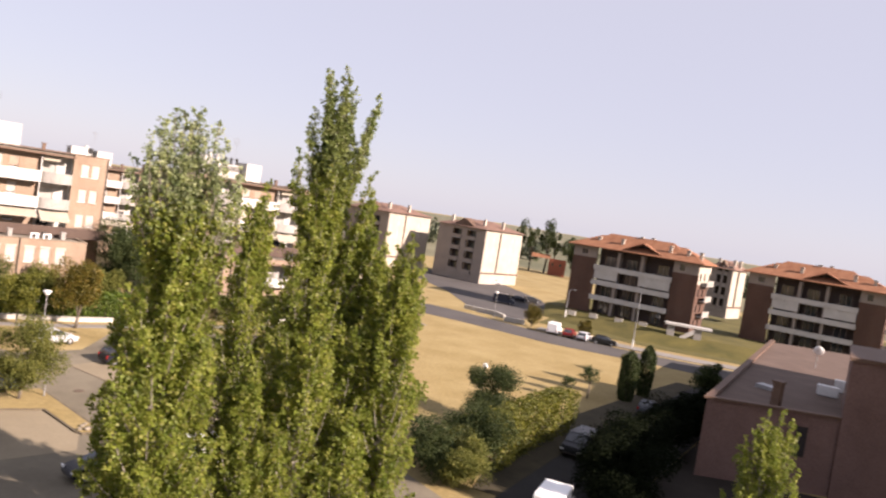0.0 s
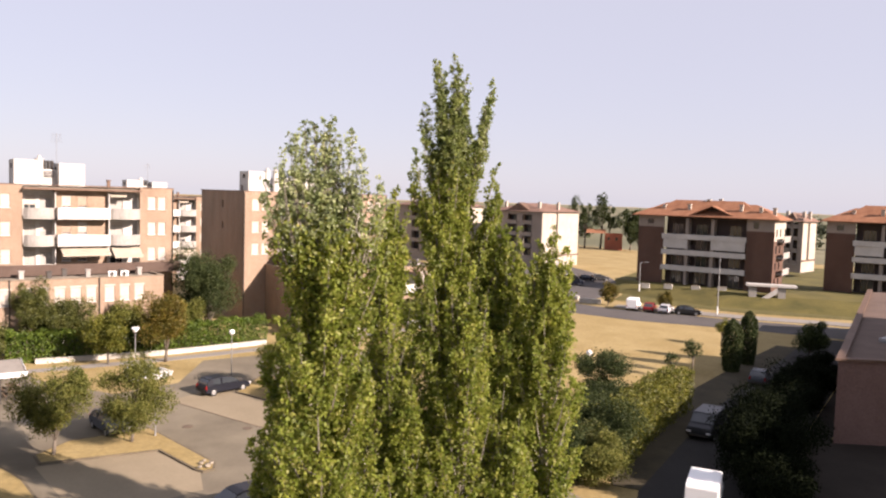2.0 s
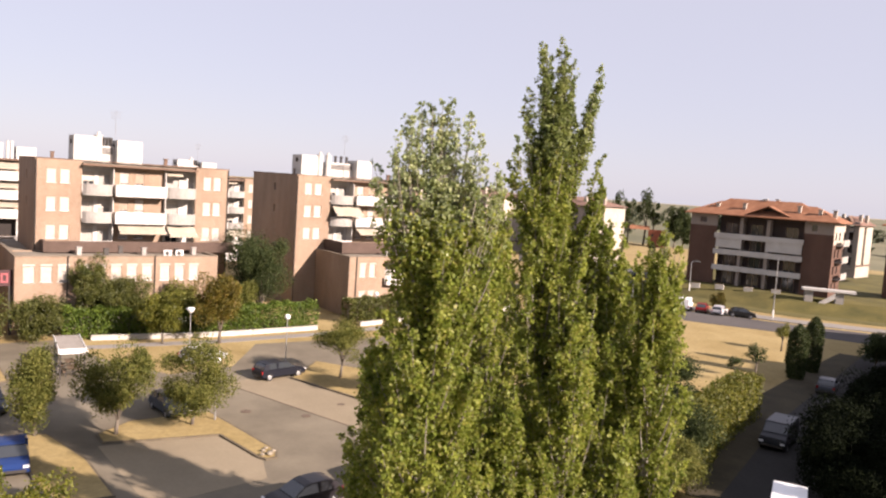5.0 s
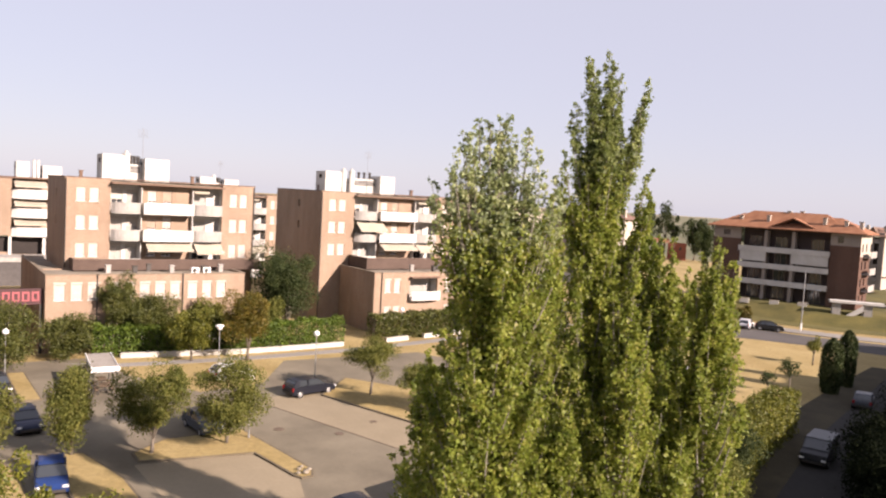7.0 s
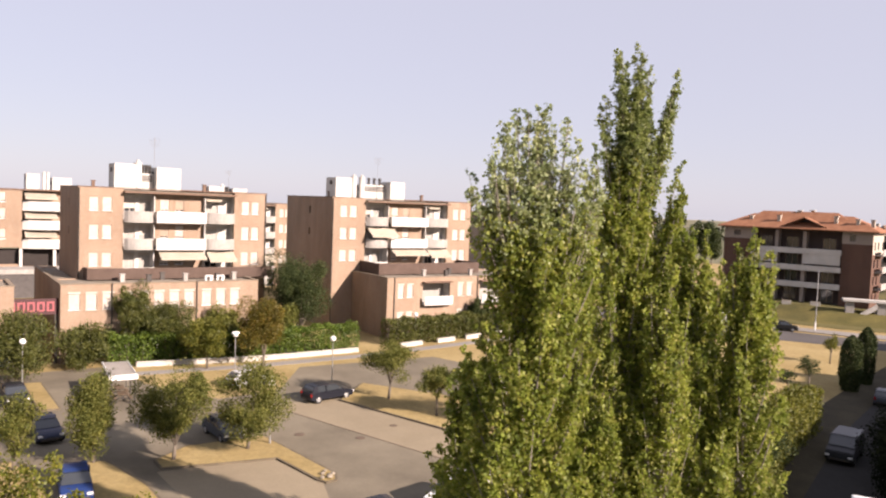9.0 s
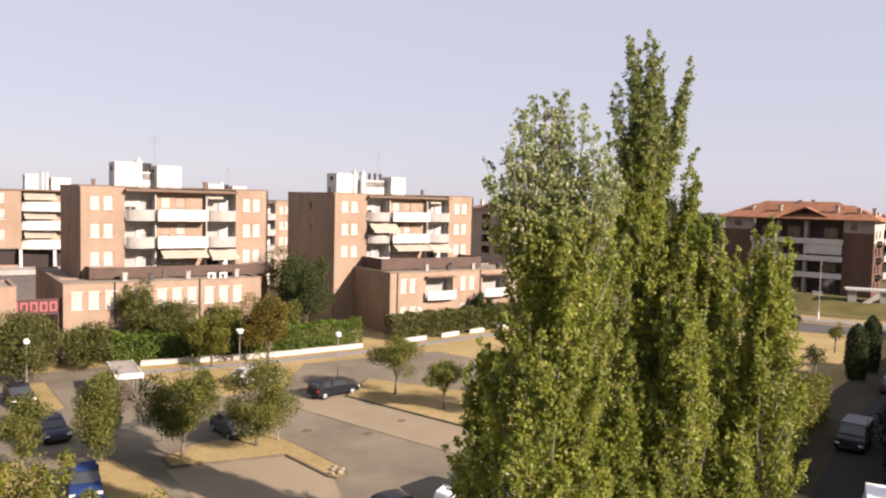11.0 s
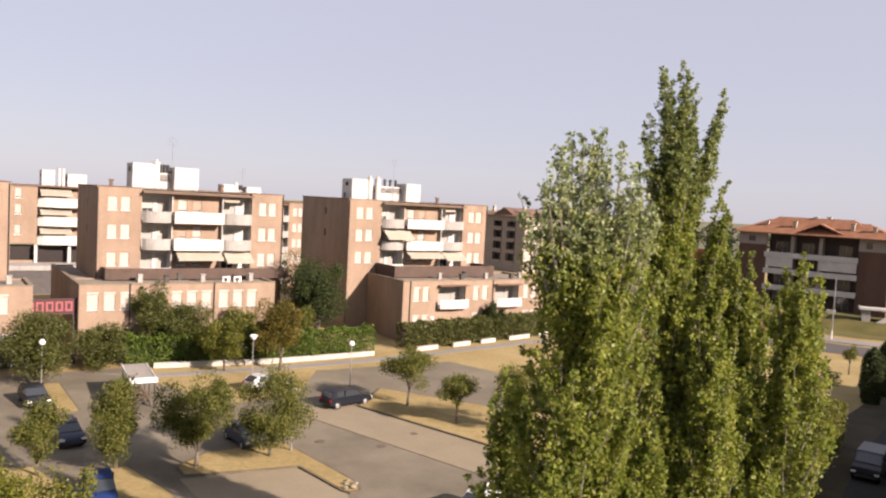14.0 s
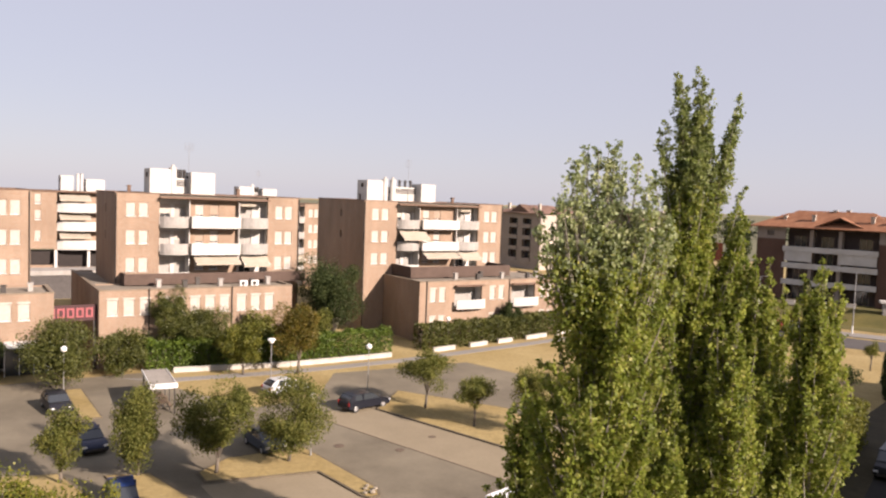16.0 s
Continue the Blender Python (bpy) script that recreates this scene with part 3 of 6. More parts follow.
    for a in ((-0.06, W + 0.06, -0.06, 0.4), (-0.06, W + 0.06, D - 0.34, D + 0.06), (-0.06, 0.34, 0.41, D - 0.35), (W - 0.34, W + 0.06, 0.41, D - 0.35)):
        box(bm, a[0], a[1], a[2], a[3], H + 0.003, H + 0.09)
    part("coping", bm, M["fascia"], top, "thin brown metal coping")
    for u in (0.1, W - 0.1):
        bm = bmesh.new()
        tube(bm, (u, -0.09, 0), (u, -0.09, H - 0.1), 0.06, 0.06, 6)
        part("downpipe", bm, M["metal_dark"], top)
    if roofs:
        (l0, l1), flues, (r0, r1), (t0, t1, th) = roofs
        roof_box(top, l0, l1, 5.0, 8.2, H - 0.1, H + 2.9)
        roof_box(top, r0, r1, 5.0, 8.6, H - 0.1, H + 2.65)
        tank = roof_box(top, t0, t1, 6.3, 8.6, H - 0.1, H + th, "tank_room")
        bm = bmesh.new()
        for k in range(4):
            box(bm, t0 + 0.2, t1 - 0.2, 6.22, 6.29, H + th - 0.95 + 0.2 * k, H + th - 0.84 + 0.2 * k)
        part("louvre", bm, M["metal_dark"], tank)
        for u in flues:
            bm = bmesh.new()
            tube(bm, (u, 5.6, H - 0.1), (u, 5.6, H + 3.0), 0.42, 0.42, 14)
            tube(bm, (u, 5.6, H + 3.0), (u, 5.6, H + 3.12), 0.5, 0.5, 14)
            tube(bm, (u, 5.6, H + 3.12), (u, 5.6, H + 3.45), 0.2, 0.2, 10)
            part("flue", bm, M["plaster"], top, "round white flue")
        for k in range(3):
            u = t0 + (t1 - t0) * (0.3 + 0.24 * k)
            bm = bmesh.new()
            tube(bm, (u, 6.8, H + th - 0.1), (u, 6.8, H + th + 0.75), 0.18, 0.18, 8)
            tube(bm, (u, 6.8, H + th + 0.75), (u, 6.8, H + th + 1.05), 0.3, 0.14, 8)
            part("vent_cowl", bm, M["metal_dark"], top)
        bm = bmesh.new()
        ax = W * 0.44
        tube(bm, (ax, 6.2, H), (ax, 6.2, H + 6.3), 0.03, 0.02, 6)
        for k in range(6):
            z = H + 5.2 + 0.18 * k
            tube(bm, (ax - 0.6, 6.2, z), (ax + 0.6, 6.2, z), 0.012, 0.012, 4)
        part("aerial", bm, M["metal"], top)
        for u, y in ((W * 0.66, 2.0), (W * 0.12, 7.0)):
            bm = bmesh.new()
            box(bm, u, u + 0.35, y, y + 0.35, H - 0.06, H + 0.75)
            box(bm, u - 0.08, u + 0.43, y - 0.08, y + 0.43, H + 0.752, H + 0.85)
            part("chimney", bm, M["fascia"], top)
    return top


FACE = 90
brick_flats("brick_flats", pose(-97, 11.4, 0, 0, 0, FACE), 21.2, 12.7, 17.9, 3, "orange brick flats with white balconies and rooftop housings", "brick flats")
flats_b = brick_flats("brick_flats", pose(-101, 43.5, 0, 0, 0, FACE), 23.4, 15.4, 17.9, 3, "orange brick flats with bowed white balconies and awnings", "brick flats", roofs=ROOF_B)
awning(flats_b, 23.4 * 0.219 + 0.3, 23.4 * 0.375 + 0.9, -0.25, 15.0 - 1.35 + 0.2, 1.0, 1.5)
brick_flats("brick_flats", pose(-98, -17.8, 0, 0, 0, FACE), 21.2, 15.0, 17.8, 3, "orange brick flats with pale shutters at the end", "brick flats")
brick_flats("brick_flats", pose(-150, 39, 0, 0, 0, FACE), 20.0, 14.0, 16.4, 4, "far orange brick flats seen in a gap", "brick flats", False)


def low_block(name, m, W, D, H, label, wins, balconies=(), shop=True, pipes=(0.235, 0.66)):
    """A low brick block with a flat gravel roof, a row of windows and a shaded ground floor."""
    top = thing(name, m, label, "low building", "low brick blocks")
    zs = (H - 2.6, H - 0.95)
    holes = [(a, b, *zs) for a, b in wins]
    bal = [(a, b, H - 3.4, H - 0.7) for a, b in balconies]
    z0 = 3.3 if shop else 0
    low = [] if shop else [(a, b, 1.6, 3.2) for a, b in wins]
    bm = bmesh.new()
    wall_cells(bm, 0, W, z0, H, 0, 0.3, holes + bal + low)
    part("front_wall", bm, M["brick"], top)
    for x0, x1, y0, y1, nm in ((0, 0.3, 0.3, D, "side_wall"), (W - 0.3, W, 0.3, D, "side_wall"), (0.3, W - 0.3, D - 0.3, D, "back_wall")):
        bm = bmesh.new()
        box(bm, x0, x1, y0, y1, 0, H)
        part(nm, bm, M["brick"], top)
    if shop:
        bm = bmesh.new()
        wall_cells(bm, 0.3, W - 0.3, 0, 3.2, 2.2, 2.4, [(W * i / 6 + 0.8, W * i / 6 + W / 6 - 0.5, 0.3, 2.7) for i in range(6)])
        part("shop_wall", bm, M["plaster_grey"], top)
        for i in range(6):
            bm = bmesh.new()
            box(bm, W * i / 6 + 0.8, W * i / 6 + W / 6 - 0.5, 2.3, 2.32, 0.3, 2.7)
            part("shop_window", bm, M["glass"], top)
        for i in range(5):
            bm = bmesh.new()
            box(bm, 0.3 + (W - 1.0) * i / 4, 0.7 + (W - 1.0) * i / 4, 0.02, 0.42, 0, 3.295)
            part("pillar", bm, M["brick"], top)
        bm = bmesh.new()
        box(bm, 0.3, W - 0.3, 0.31, 2.2, 3.3, 3.5)
        part("soffit", bm, M["plaster_grey"], top)
    for h in holes + low:
        w = window_in(top, *h, 0.0, "shutter", 0.95)
        bm = bmesh.new()
        box(bm, h[0] - 0.05, h[1] + 0.05, -0.04, 0.1, h[3] + 0.002, h[3] + 0.2)
        part("lintel", bm, M["trim"], w)
    for h in bal:
        bm = bmesh.new()
        box(bm, h[0], h[1], 1.6, 1.75, h[2], h[3])
        part("recess_wall", bm, M["plaster_pale"], top)
        for ua in (h[0] - 0.15, h[1]):
            bm = bmesh.new()
            box(bm, ua, ua + 0.15, 0.31, 1.75, h[2], h[3])
            part("return_wall", bm, M["plaster"], top)
        bm = bmesh.new()
        box(bm, h[0] - 0.15, h[1] + 0.15, 0.31, 1.75, h[3] + 0.003, h[3] + 0.12)
        part("soffit", bm, M["plaster_pale"], top)
        for ua in (h[0] + 0.4, h[1] - 1.3):
            bm = bmesh.new()
            box(bm, ua, ua + 0.9, 1.57, 1.59, h[2] + 0.1, h[3] - 0.3)
            part("glazed_door", bm, M["curtained"], top)
        bm = bmesh.new()
        box(bm, h[0] - 0.1, h[1] + 0.1, -0.7, 1.55, h[2] - 0.22, h[2])
        bow(bm, h[0] - 0.1, h[1] + 0.1, -0.7, 0.25, h[2] - 0.25, h[2] + 0.95)
        part("parapet", bm, M["plaster"], top, "white balcony parapet")
        bm = bmesh.new()
        box(bm, h[0] - 0.1, h[1] + 0.1, -0.7, -0.01, h[3], h[3] + 0.15)
        part("balcony_canopy", bm, M["fascia"], top)
    bm = bmesh.new()
    box(bm, 0.31, W - 0.31, 0.31, D - 0.31, H - 0.35, H - 0.12)
    part("roof", bm, M["roof_flat"], top)
    bm = bmesh.new()
    for a in ((-0.05, W + 0.05, -0.05, 0.33), (-0.05, 0.33, 0.335, D), (W - 0.33, W + 0.05, 0.335, D)):
        box(bm, a[0], a[1], a[2], a[3], H + 0.003, H + 0.1)
    part("coping", bm, M["tancoping"], top)
    for u in [W * f for f in pipes]:
        bm = bmesh.new()
        tube(bm, (u, -0.08, 0.5), (u, -0.08, H + 0.1), 0.07, 0.07, 6)
        part("downpipe", bm, M["metal_dark"], top)
    for k, (fu, fy) in enumerate(((0.3, 2.6), (0.42, 1.4), (0.62, 2.2), (0.78, 1.2), (0.9, 2.8), (0.52, 4.0))):
        bm = bmesh.new()
        box(bm, W * fu, W * fu + 0.45, fy, fy + 0.45, H - 0.13, H + 0.65)
        box(bm, W * fu - 0.06, W * fu + 0.51, fy - 0.06, fy + 0.51, H + 0.652, H + 0.75)
        part("roof_vent", bm, M["metal_dark"] if k % 2 else M["plaster_grey"], top)
    return top


def terrace_parapet(m, W, D, z0, z1):
    bm = bmesh.new()
    box(bm, 0, W, 0, 0.25, z0, z1)
    box(bm, 0, 0.25, 0.25, D, z0, z1)
    box(bm, W - 0.25, W, 0.25, D, z0, z1)
    box(bm, 0.25, W - 0.25, 0.25, D, z0, z0 + 0.3)
    ob = part("terrace", bm, M["terrace"])
    ob.matrix_world = m
    return tagged(ob, "brown walled roof terrace below the flats", "terrace", kind="structure")


lw = [(0.75 + 1.58 * i + (0.35 if i > 2 else 0) + (0.3 if i > 7 else 0), 0.75 + 1.58 * i + 1.02 + (0.35 if i > 2 else 0) + (0.3 if i > 7 else 0)) for i in range(11)]
low_a = low_block("shop_block", pose(-90.5, 8.9, 0, 0, 0, FACE), 20.4, 6.3, 8.0, "low brick shop block with a row of pale windows", lw)
bm = bmesh.new()
box(bm, 0, 0.3, 6.31, 21.0, 0, 8.0)
box(bm, 0.3, 2.35, 20.7, 21.0, 0, 8.0)
part("wing_wall", bm, M["brick"], low_a)
bm = bmesh.new()
box(bm, 0.31, 2.35, 6.32, 20.69, 7.6, 7.85)
part("wing_roof", bm, M["roof_flat"], low_a)
bm = bmesh.new()
box(bm, -0.05, 0.33, 6.32, 21.0, 8.003, 8.1)
part("wing_coping", bm, M["tancoping"], low_a)
low_block("shop_block", pose(-91, -15.4, 0, 0, 0, FACE), 20.3, 6.8, 7.9, "low brick shop block with pale windows at its end", lw)
low_block("low_flats", pose(-91.2, 46.8, 0, 0, 0, FACE), 23.6, 9.7, 7.8, "low brick flats with white balconies above a hedge", [(1.6, 2.5), (3.0, 3.9), (11.1, 12.0), (12.6, 13.5), (19.9, 20.8), (21.3, 22.2)], [(5.4, 9.8), (14.8, 19.0)], False, (0.045, 0.61))
terrace_parapet(pose(-94.6, 12.0, 0, 0, 0, FACE), 20.6, 2.3, 8.0, 9.2)
terrace_parapet(pose(-95.6, 48.0, 0, 0, 0, FACE), 16.6, 5.3, 7.8, 9.3)


def ac_unit(x, y, z):
    t = thing("air_conditioner", pose(x, y, z, 0, 0, FACE), "white outdoor air conditioning unit on a flat roof", "air conditioner", "roof units")
    bm = bmesh.new()
    box(bm, 0, 0.85, 0, 0.35, 0.06, 0.7, 0.02)
    part("casing", bm, M["white_metal"], t)
    bm = bmesh.new()
    tube(bm, (0.35, -0.012, 0.38), (0.35, 0.01, 0.38), 0.24, 0.24, 16)
    part("fan_grille", bm, M["metal_dark"], t)
    bm = bmesh.new()
    for u in (0.1, 0.65):
        box(bm, u, u + 0.08, 0, 0.35, 0, 0.058)
    part("foot", bm, M["metal"], t)


ac_unit(-91.6, 23.6, 7.88)
ac_unit(-91.6, 24.9, 7.88)


# ---- sign on the shop block's end wall ----
def shop_sign():
    """A sign beam across the passage beside the shop block."""
    t = thing("shop_sign", pose(-91.2, 8.85, 5.3, 0, 0, 90), "dark panel with red and yellow shapes over a passage", "sign")
    bm = bmesh.new()
    box(bm, -6.6, -0.02, 0, 0.25, -0.3, 1.3, 0.02)
    part("panel", bm, M["sign_dark"], t)
    for i in range(5):
        u = -4.5 + i * 0.86
        bm = bmesh.new()
        box(bm, u, u + 0.17, -0.06, -0.004, 0.05, 1.0)
        box(bm, u + 0.5, u + 0.66, -0.06, -0.004, 0.05, 1.0)
        for z in ((0.83, 1.0), (0.05, 0.2)):
            box(bm, u + 0.172, u + 0.498, -0.06, -0.004, z[0], z[1])
        part("red_bars", bm, M["sign_red"], t)
    bm = bmesh.new()
    box(bm, -6.1, -5.2, -0.06, -0.004, 0.05, 0.95, 0.1)
    part("yellow_block", bm, M["sign_yellow"], t)
    for u in (-6.5, -0.35):
        bm = bmesh.new()
        box(bm, u, u + 0.3, 0.0, 0.24, -5.3, -0.302)
        part("post", bm, M["metal_dark"], t)


shop_sign()


def shop_canopy():
    t = thing("glazed_shop", pose(-91.0, 0.6, 0, 0, 0, FACE), "white canopy over a glazed shop front", "shop front")
    bm = bmesh.new()
    box(bm, 0, 5.2, -1.4, -0.02, 2.9, 3.35, 0.03)
    part("canopy", bm, M["white_metal"], t)
    for i in range(4):
        bm = bmesh.new()
        box(bm, 0.1 + i * 1.25, 1.25 + i * 1.25, -0.3, -0.26, 0.1, 2.85)
        part("glass_panel", bm, M["glass"], t)
        bm = bmesh.new()
        box(bm, 0.02 + i * 1.25, 0.09 + i * 1.25, -0.36, -0.2, 0.0, 2.88)
        part("mullion", bm, M["white_metal"], t)


shop_canopy()


def round_flats():
    """Block with tiers of curved white balconies over dark open garages."""
    t = thing("balcony_flats", pose(-150, 4.8, -4.57, 0, 0, FACE) @ Matrix.Scale(1.254, 4), "pinkish flats with tiers of white balconies over open garages", "apartment building")
    bm = bmesh.new()
    wall_cells(bm, 0, 5.2, 0, 17.3, 0, 0.3, [(1.2, 1.9, z, z + 1.3) for z in (10.9, 13.6, 15.9 - 0.2)] + [(2.6, 3.3, z, z + 1.3) for z in (10.9, 13.6, 15.7)] + [(0.4, 4.9, 7.6, 9.8)])
    box(bm, 5.2, 15, 0.9, 1.2, 0, 17.3)
    box(bm, 0, 0.3, 0.3, 12, 0, 17.3)
    box(bm, 14.7, 15, 1.2, 12, 0, 17.3)
    part("wall", bm, M["brick"], t)
    for u in (1.2, 2.6):
        for z in (10.9, 13.6, 15.7):
            window_in(t, u, u + 0.7, z, z + 1.3, 0.0)
    for i, z in enumerate((9.9, 12.4, 14.9)):
        bm = bmesh.new()
        box(bm, 5.22, 11.5, 0, 0.89, z - 0.2, z)
        bow(bm, 5.25, 11.5, 0.0, 0.7, z - 0.25, z + 1.0)
        part("balcony", bm, M["plaster"], t, "curved white balcony")
        awning(t, 5.5, 9.3, 0.85, z + 2.25, 0.75, 1.7)
    for u in (0.0, 4.9, 8.9, 12.9):
        bm = bmesh.new()
        box(bm, u, u + 0.35, -0.32, -0.01, 7.3, 9.6)
        part("pillar", bm, M["plaster"], t)
    # near-black panel stands for the shade inside the open garages
    bm = bmesh.new()
    box(bm, 0.4, 14.6, 0.8, 0.85, 7.3, 9.6)
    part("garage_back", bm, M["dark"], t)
    bm = bmesh.new()
    box(bm, -3, 15, -4.5, 0.0, 0, 6.7)
    part("podium", bm, M["road"], t, "dark asphalt-grey podium wall")
    bm = bmesh.new()
    box(bm, -3.1, 15.1, -4.6, 0.0, 6.703, 7.3, 0.03)
    part("podium_edge", bm, M["plaster_grey"], t, "pale concrete podium edge")
    bm = bmesh.new()
    box(bm, 0, 15, -0.1, 12, 17.302, 17.5)
    part("roof", bm, M["fascia"], t)
    roof_box(t, 6.0, 7.6, 3.5, 6, 17.5, 19.6)
    roof_box(t, 9.2, 11.6, 3.5, 6, 17.5, 19.2)
    bm = bmesh.new()
    for u in (8.2, 8.7):
        tube(bm, (u, 4, 17.4), (u, 4, 19.9), 0.2, 0.2, 8)
    part("flue", bm, M["plaster"], t)


round_flats()


def tiled_flats(m, W, D, label, nb=3, zroof=13.6):
    """Brown brick flats with long white balconies and hipped tile roofs."""
    t = thing("tiled_flats", m, label, "apartment building", "tiled flats")
    L, R = W * 0.2, W * 0.81
    H = zroof
    bm = bmesh.new()
    wall_cells(bm, 0, L, 0, H - 2.2, 0, 0.35, [])
    box(bm, 0, 0.35, 0.35, D, 0, H - 2.2)
    part("brick_wall", bm, M["brick_brown"], t)
    bm = bmesh.new()
    wall_cells(bm, R, W, 0, H - 2.2, 0, 0.35, [])
    part("brick_wall", bm, M["brick_brown"], t)
    bm = bmesh.new()
    wall_cells(bm, 0, L, H - 2.2, H, 0, 0.35, [(L * 0.35, L * 0.6, H - 1.6, H - 0.6)])
    part("upper_wall", bm, M["shadeface"], t)
    bm = bmesh.new()
    wall_cells(bm, R, W, H - 2.2, H, 0, 0.35, [(R + 1.2, R + 2.2, H - 1.7, H - 0.5)])
    part("upper_wall", bm, M["shadeface"], t)
    for u0, u1 in ((L * 0.35, L * 0.6), (R + 1.2, R + 2.2)):
        bm = bmesh.new()
        box(bm, u0, u1, 0.2, 0.24, H - 1.7, H - 0.5)
        part("upper_window", bm, M["glass"], t)
    bm = bmesh.new()
    ends = [(z, z + 1.5) for z in (1.0, 4.1, 7.2, 10.4)]
    wall_cells(bm, 0.35, D, 0, 9.6, 0, 0.3, [(u, u + 1.1, a, b) for a, b in ends[:3] for u in (1.5, 4.5, 8.5)])
    wl = part("end_wall", bm, M["brick_brown"], t)
    wl.matrix_local = Matrix.Translation((W, 0, 0)) @ Matrix.Rotation(radians(90), 4, "Z")
    bm = bmesh.new()
    wall_cells(bm, 0.35, D, 9.6, H, 0, 0.3, [(u, u + 1.1, *ends[3]) for u in (1.5, 4.5, 8.5)])
    wl = part("end_wall", bm, M["cream"], t, "cream rendered top storey")
    wl.matrix_local = Matrix.Translation((W, 0, 0)) @ Matrix.Rotation(radians(90), 4, "Z")
    for a, b in ends:
        for u in (1.5, 4.5, 8.5):
            bm = bmesh.new()
            box(bm, W - 0.2, W - 0.15, u, u + 1.1, a, b)
            part("end_window", bm, M["glass"], t)
    for k, z in enumerate((1.4, 4.5, 7.6)):
        bm = bmesh.new()
        box(bm, W + 0.002, W + 1.3, 2.6, 7.8, z + 2.0 - 0.2, z + 2.0)
        box(bm, W + 1.2, W + 1.3, 2.6, 7.8, z + 2.0, z + 3.0)
        part("end_balcony", bm, M["plaster_grey"], t)
    # loggia back wall, its shade painted in as dark brown
    bm = bmesh.new()
    doors = [(u, u + 2.2, z, z + 2.3) for z in (0.2, 3.4, 6.6, 9.8) for u in (L + 1.2, L + 6.0, R - 3.6)]
    wall_cells(bm, L, R, 0, H, 1.9, 2.1, doors)
    part("recess_wall", bm, M["recess_shade"], t)
    for h in doors:
        bm = bmesh.new()
        box(bm, h[0], h[1], 2.0, 2.03, h[2], h[3])
        g = part("glazed_door", bm, M["glass"], t)
        bm = bmesh.new()
        for u in (h[0], (h[0] + h[1]) / 2, h[1] - 0.06):
            box(bm, u, u + 0.06, 1.93, 1.995, h[2], h[3])
        part("door_frame", bm, M["shutter_tan"], g)
    for z in (3.1, 6.25, 9.4):
        bm = bmesh.new()
        box(bm, L + 0.01, R - 0.01, -0.2, 1.89, z - 0.22, z)
        part("balcony_slab", bm, M["plaster_grey"], t)
        bm = bmesh.new()
        box(bm, L - 0.25, R + 0.1, -0.4, -0.22, z - 0.28, z + 0.75, 0.02)
        part("parapet", bm, M["plaster"], t, "long white balcony parapet")
    for u in (L + 4.4, L + 9.4):
        bm = bmesh.new()
        box(bm, u, u + 0.6, 0.0, 1.88, 0.0, H - 0.3)
        part("pier", bm, M["shadeface"], t)
    for u0, u1 in ((L + 0.1, L + 5.0), (L + 9.6, R - 0.1)):
        bm = bmesh.new()
        box(bm, u0, u1, -0.25, -0.2, 7.3, 9.1)
        part("sun_blind", bm, M["plaster"], t, "pale blind lowered over a balcony")
    # hipped tile roofs and the gabled dormer
    def hip(x0, x1, y0, y1, z, rise, nm="roof"):
        bm = bmesh.new()
        dd = (y1 - y0) / 2
        c = [bm.verts.new(p) for p in ((x0, y0, z), (x1, y0, z), (x1, y1, z), (x0, y1, z), (x0 + dd, (y0 + y1) / 2, z + rise), (x1 - dd, (y0 + y1) / 2, z + rise))]
        for f in ((0, 1, 5, 4), (1, 2, 5), (2, 3, 4, 5), (3, 0, 4)):
            bm.faces.new([c[i] for i in f])
        ge = bmesh.ops.extrude_face_region(bm, geom=bm.faces[:])
        for v in [g for g in ge["geom"] if isinstance(g, bmesh.types.BMVert)]:
            v.co.z -= 0.18
        bmesh.ops.recalc_face_normals(bm, faces=bm.faces)
        return part(nm, bm, M["tile"], t, "terracotta tiled hipped roof")
    hip(-1.1, W + 1.1, -1.2, D + 1, H + 0.2, 2.6)
    hip(3.0, W - 4.0, 1.5, D - 1, H + 1.5, 1.9, "upper_roof")
    bm = bmesh.new()
    g0, g1 = W * 0.4, W * 0.72
    gm = (g0 + g1) / 2
    for (ua, za, ub, zb) in ((g0, H + 0.5, gm, H + 2.35), (gm, H + 2.35, g1, H + 0.5)):
        vs = [bm.verts.new(p) for p in ((ua, -0.6, za), (ub, -0.6, zb), (ub, 5, zb), (ua, 5, za))]
        bm.faces.new(vs)
    ge = bmesh.ops.extrude_face_region(bm, geom=bm.faces[:])
    for v in [g for g in ge["geom"] if isinstance(g, bmesh.types.BMVert)]:
        v.co.z -= 0.16
    part("gable_roof", bm, M["tile"], t)
    bm = bmesh.new()
    prism(bm, [(g0 + 0.5, H + 0.5), (g1 - 0.5, H + 0.5), (gm, H + 2.0)], 0, 0.15)
    gb = part("gable_wall", bm, M["recess_shade"], t, "recessed gable darkened for shade")
    gb.matrix_local = Matrix.Translation((0, 1.3, 0)) @ Matrix.Rotation(radians(90), 4, "X")
    for u, y, hh in ((W * 0.16, 1.6, 1.6), (W * 0.36, 1.2, 1.9), (W * 0.47, 4.2, 2.9), (W * 0.55, 5.0, 3.0), (W * 0.74, 1.2, 2.0), (W * 0.88, 1.0, 1.6), (W * 0.97, 1.5, 1.6)):
        bm = bmesh.new()
        box(bm, u, u + 0.6, y, y + 0.6, H + 0.3, H + 0.6 + hh)
        box(bm, u - 0.12, u + 0.72, y - 0.12, y + 0.72, H + 0.602 + hh, H + 0.75 + hh)
        part("chimney", bm, M["cream"], t, "pale rendered chimney")
    return t


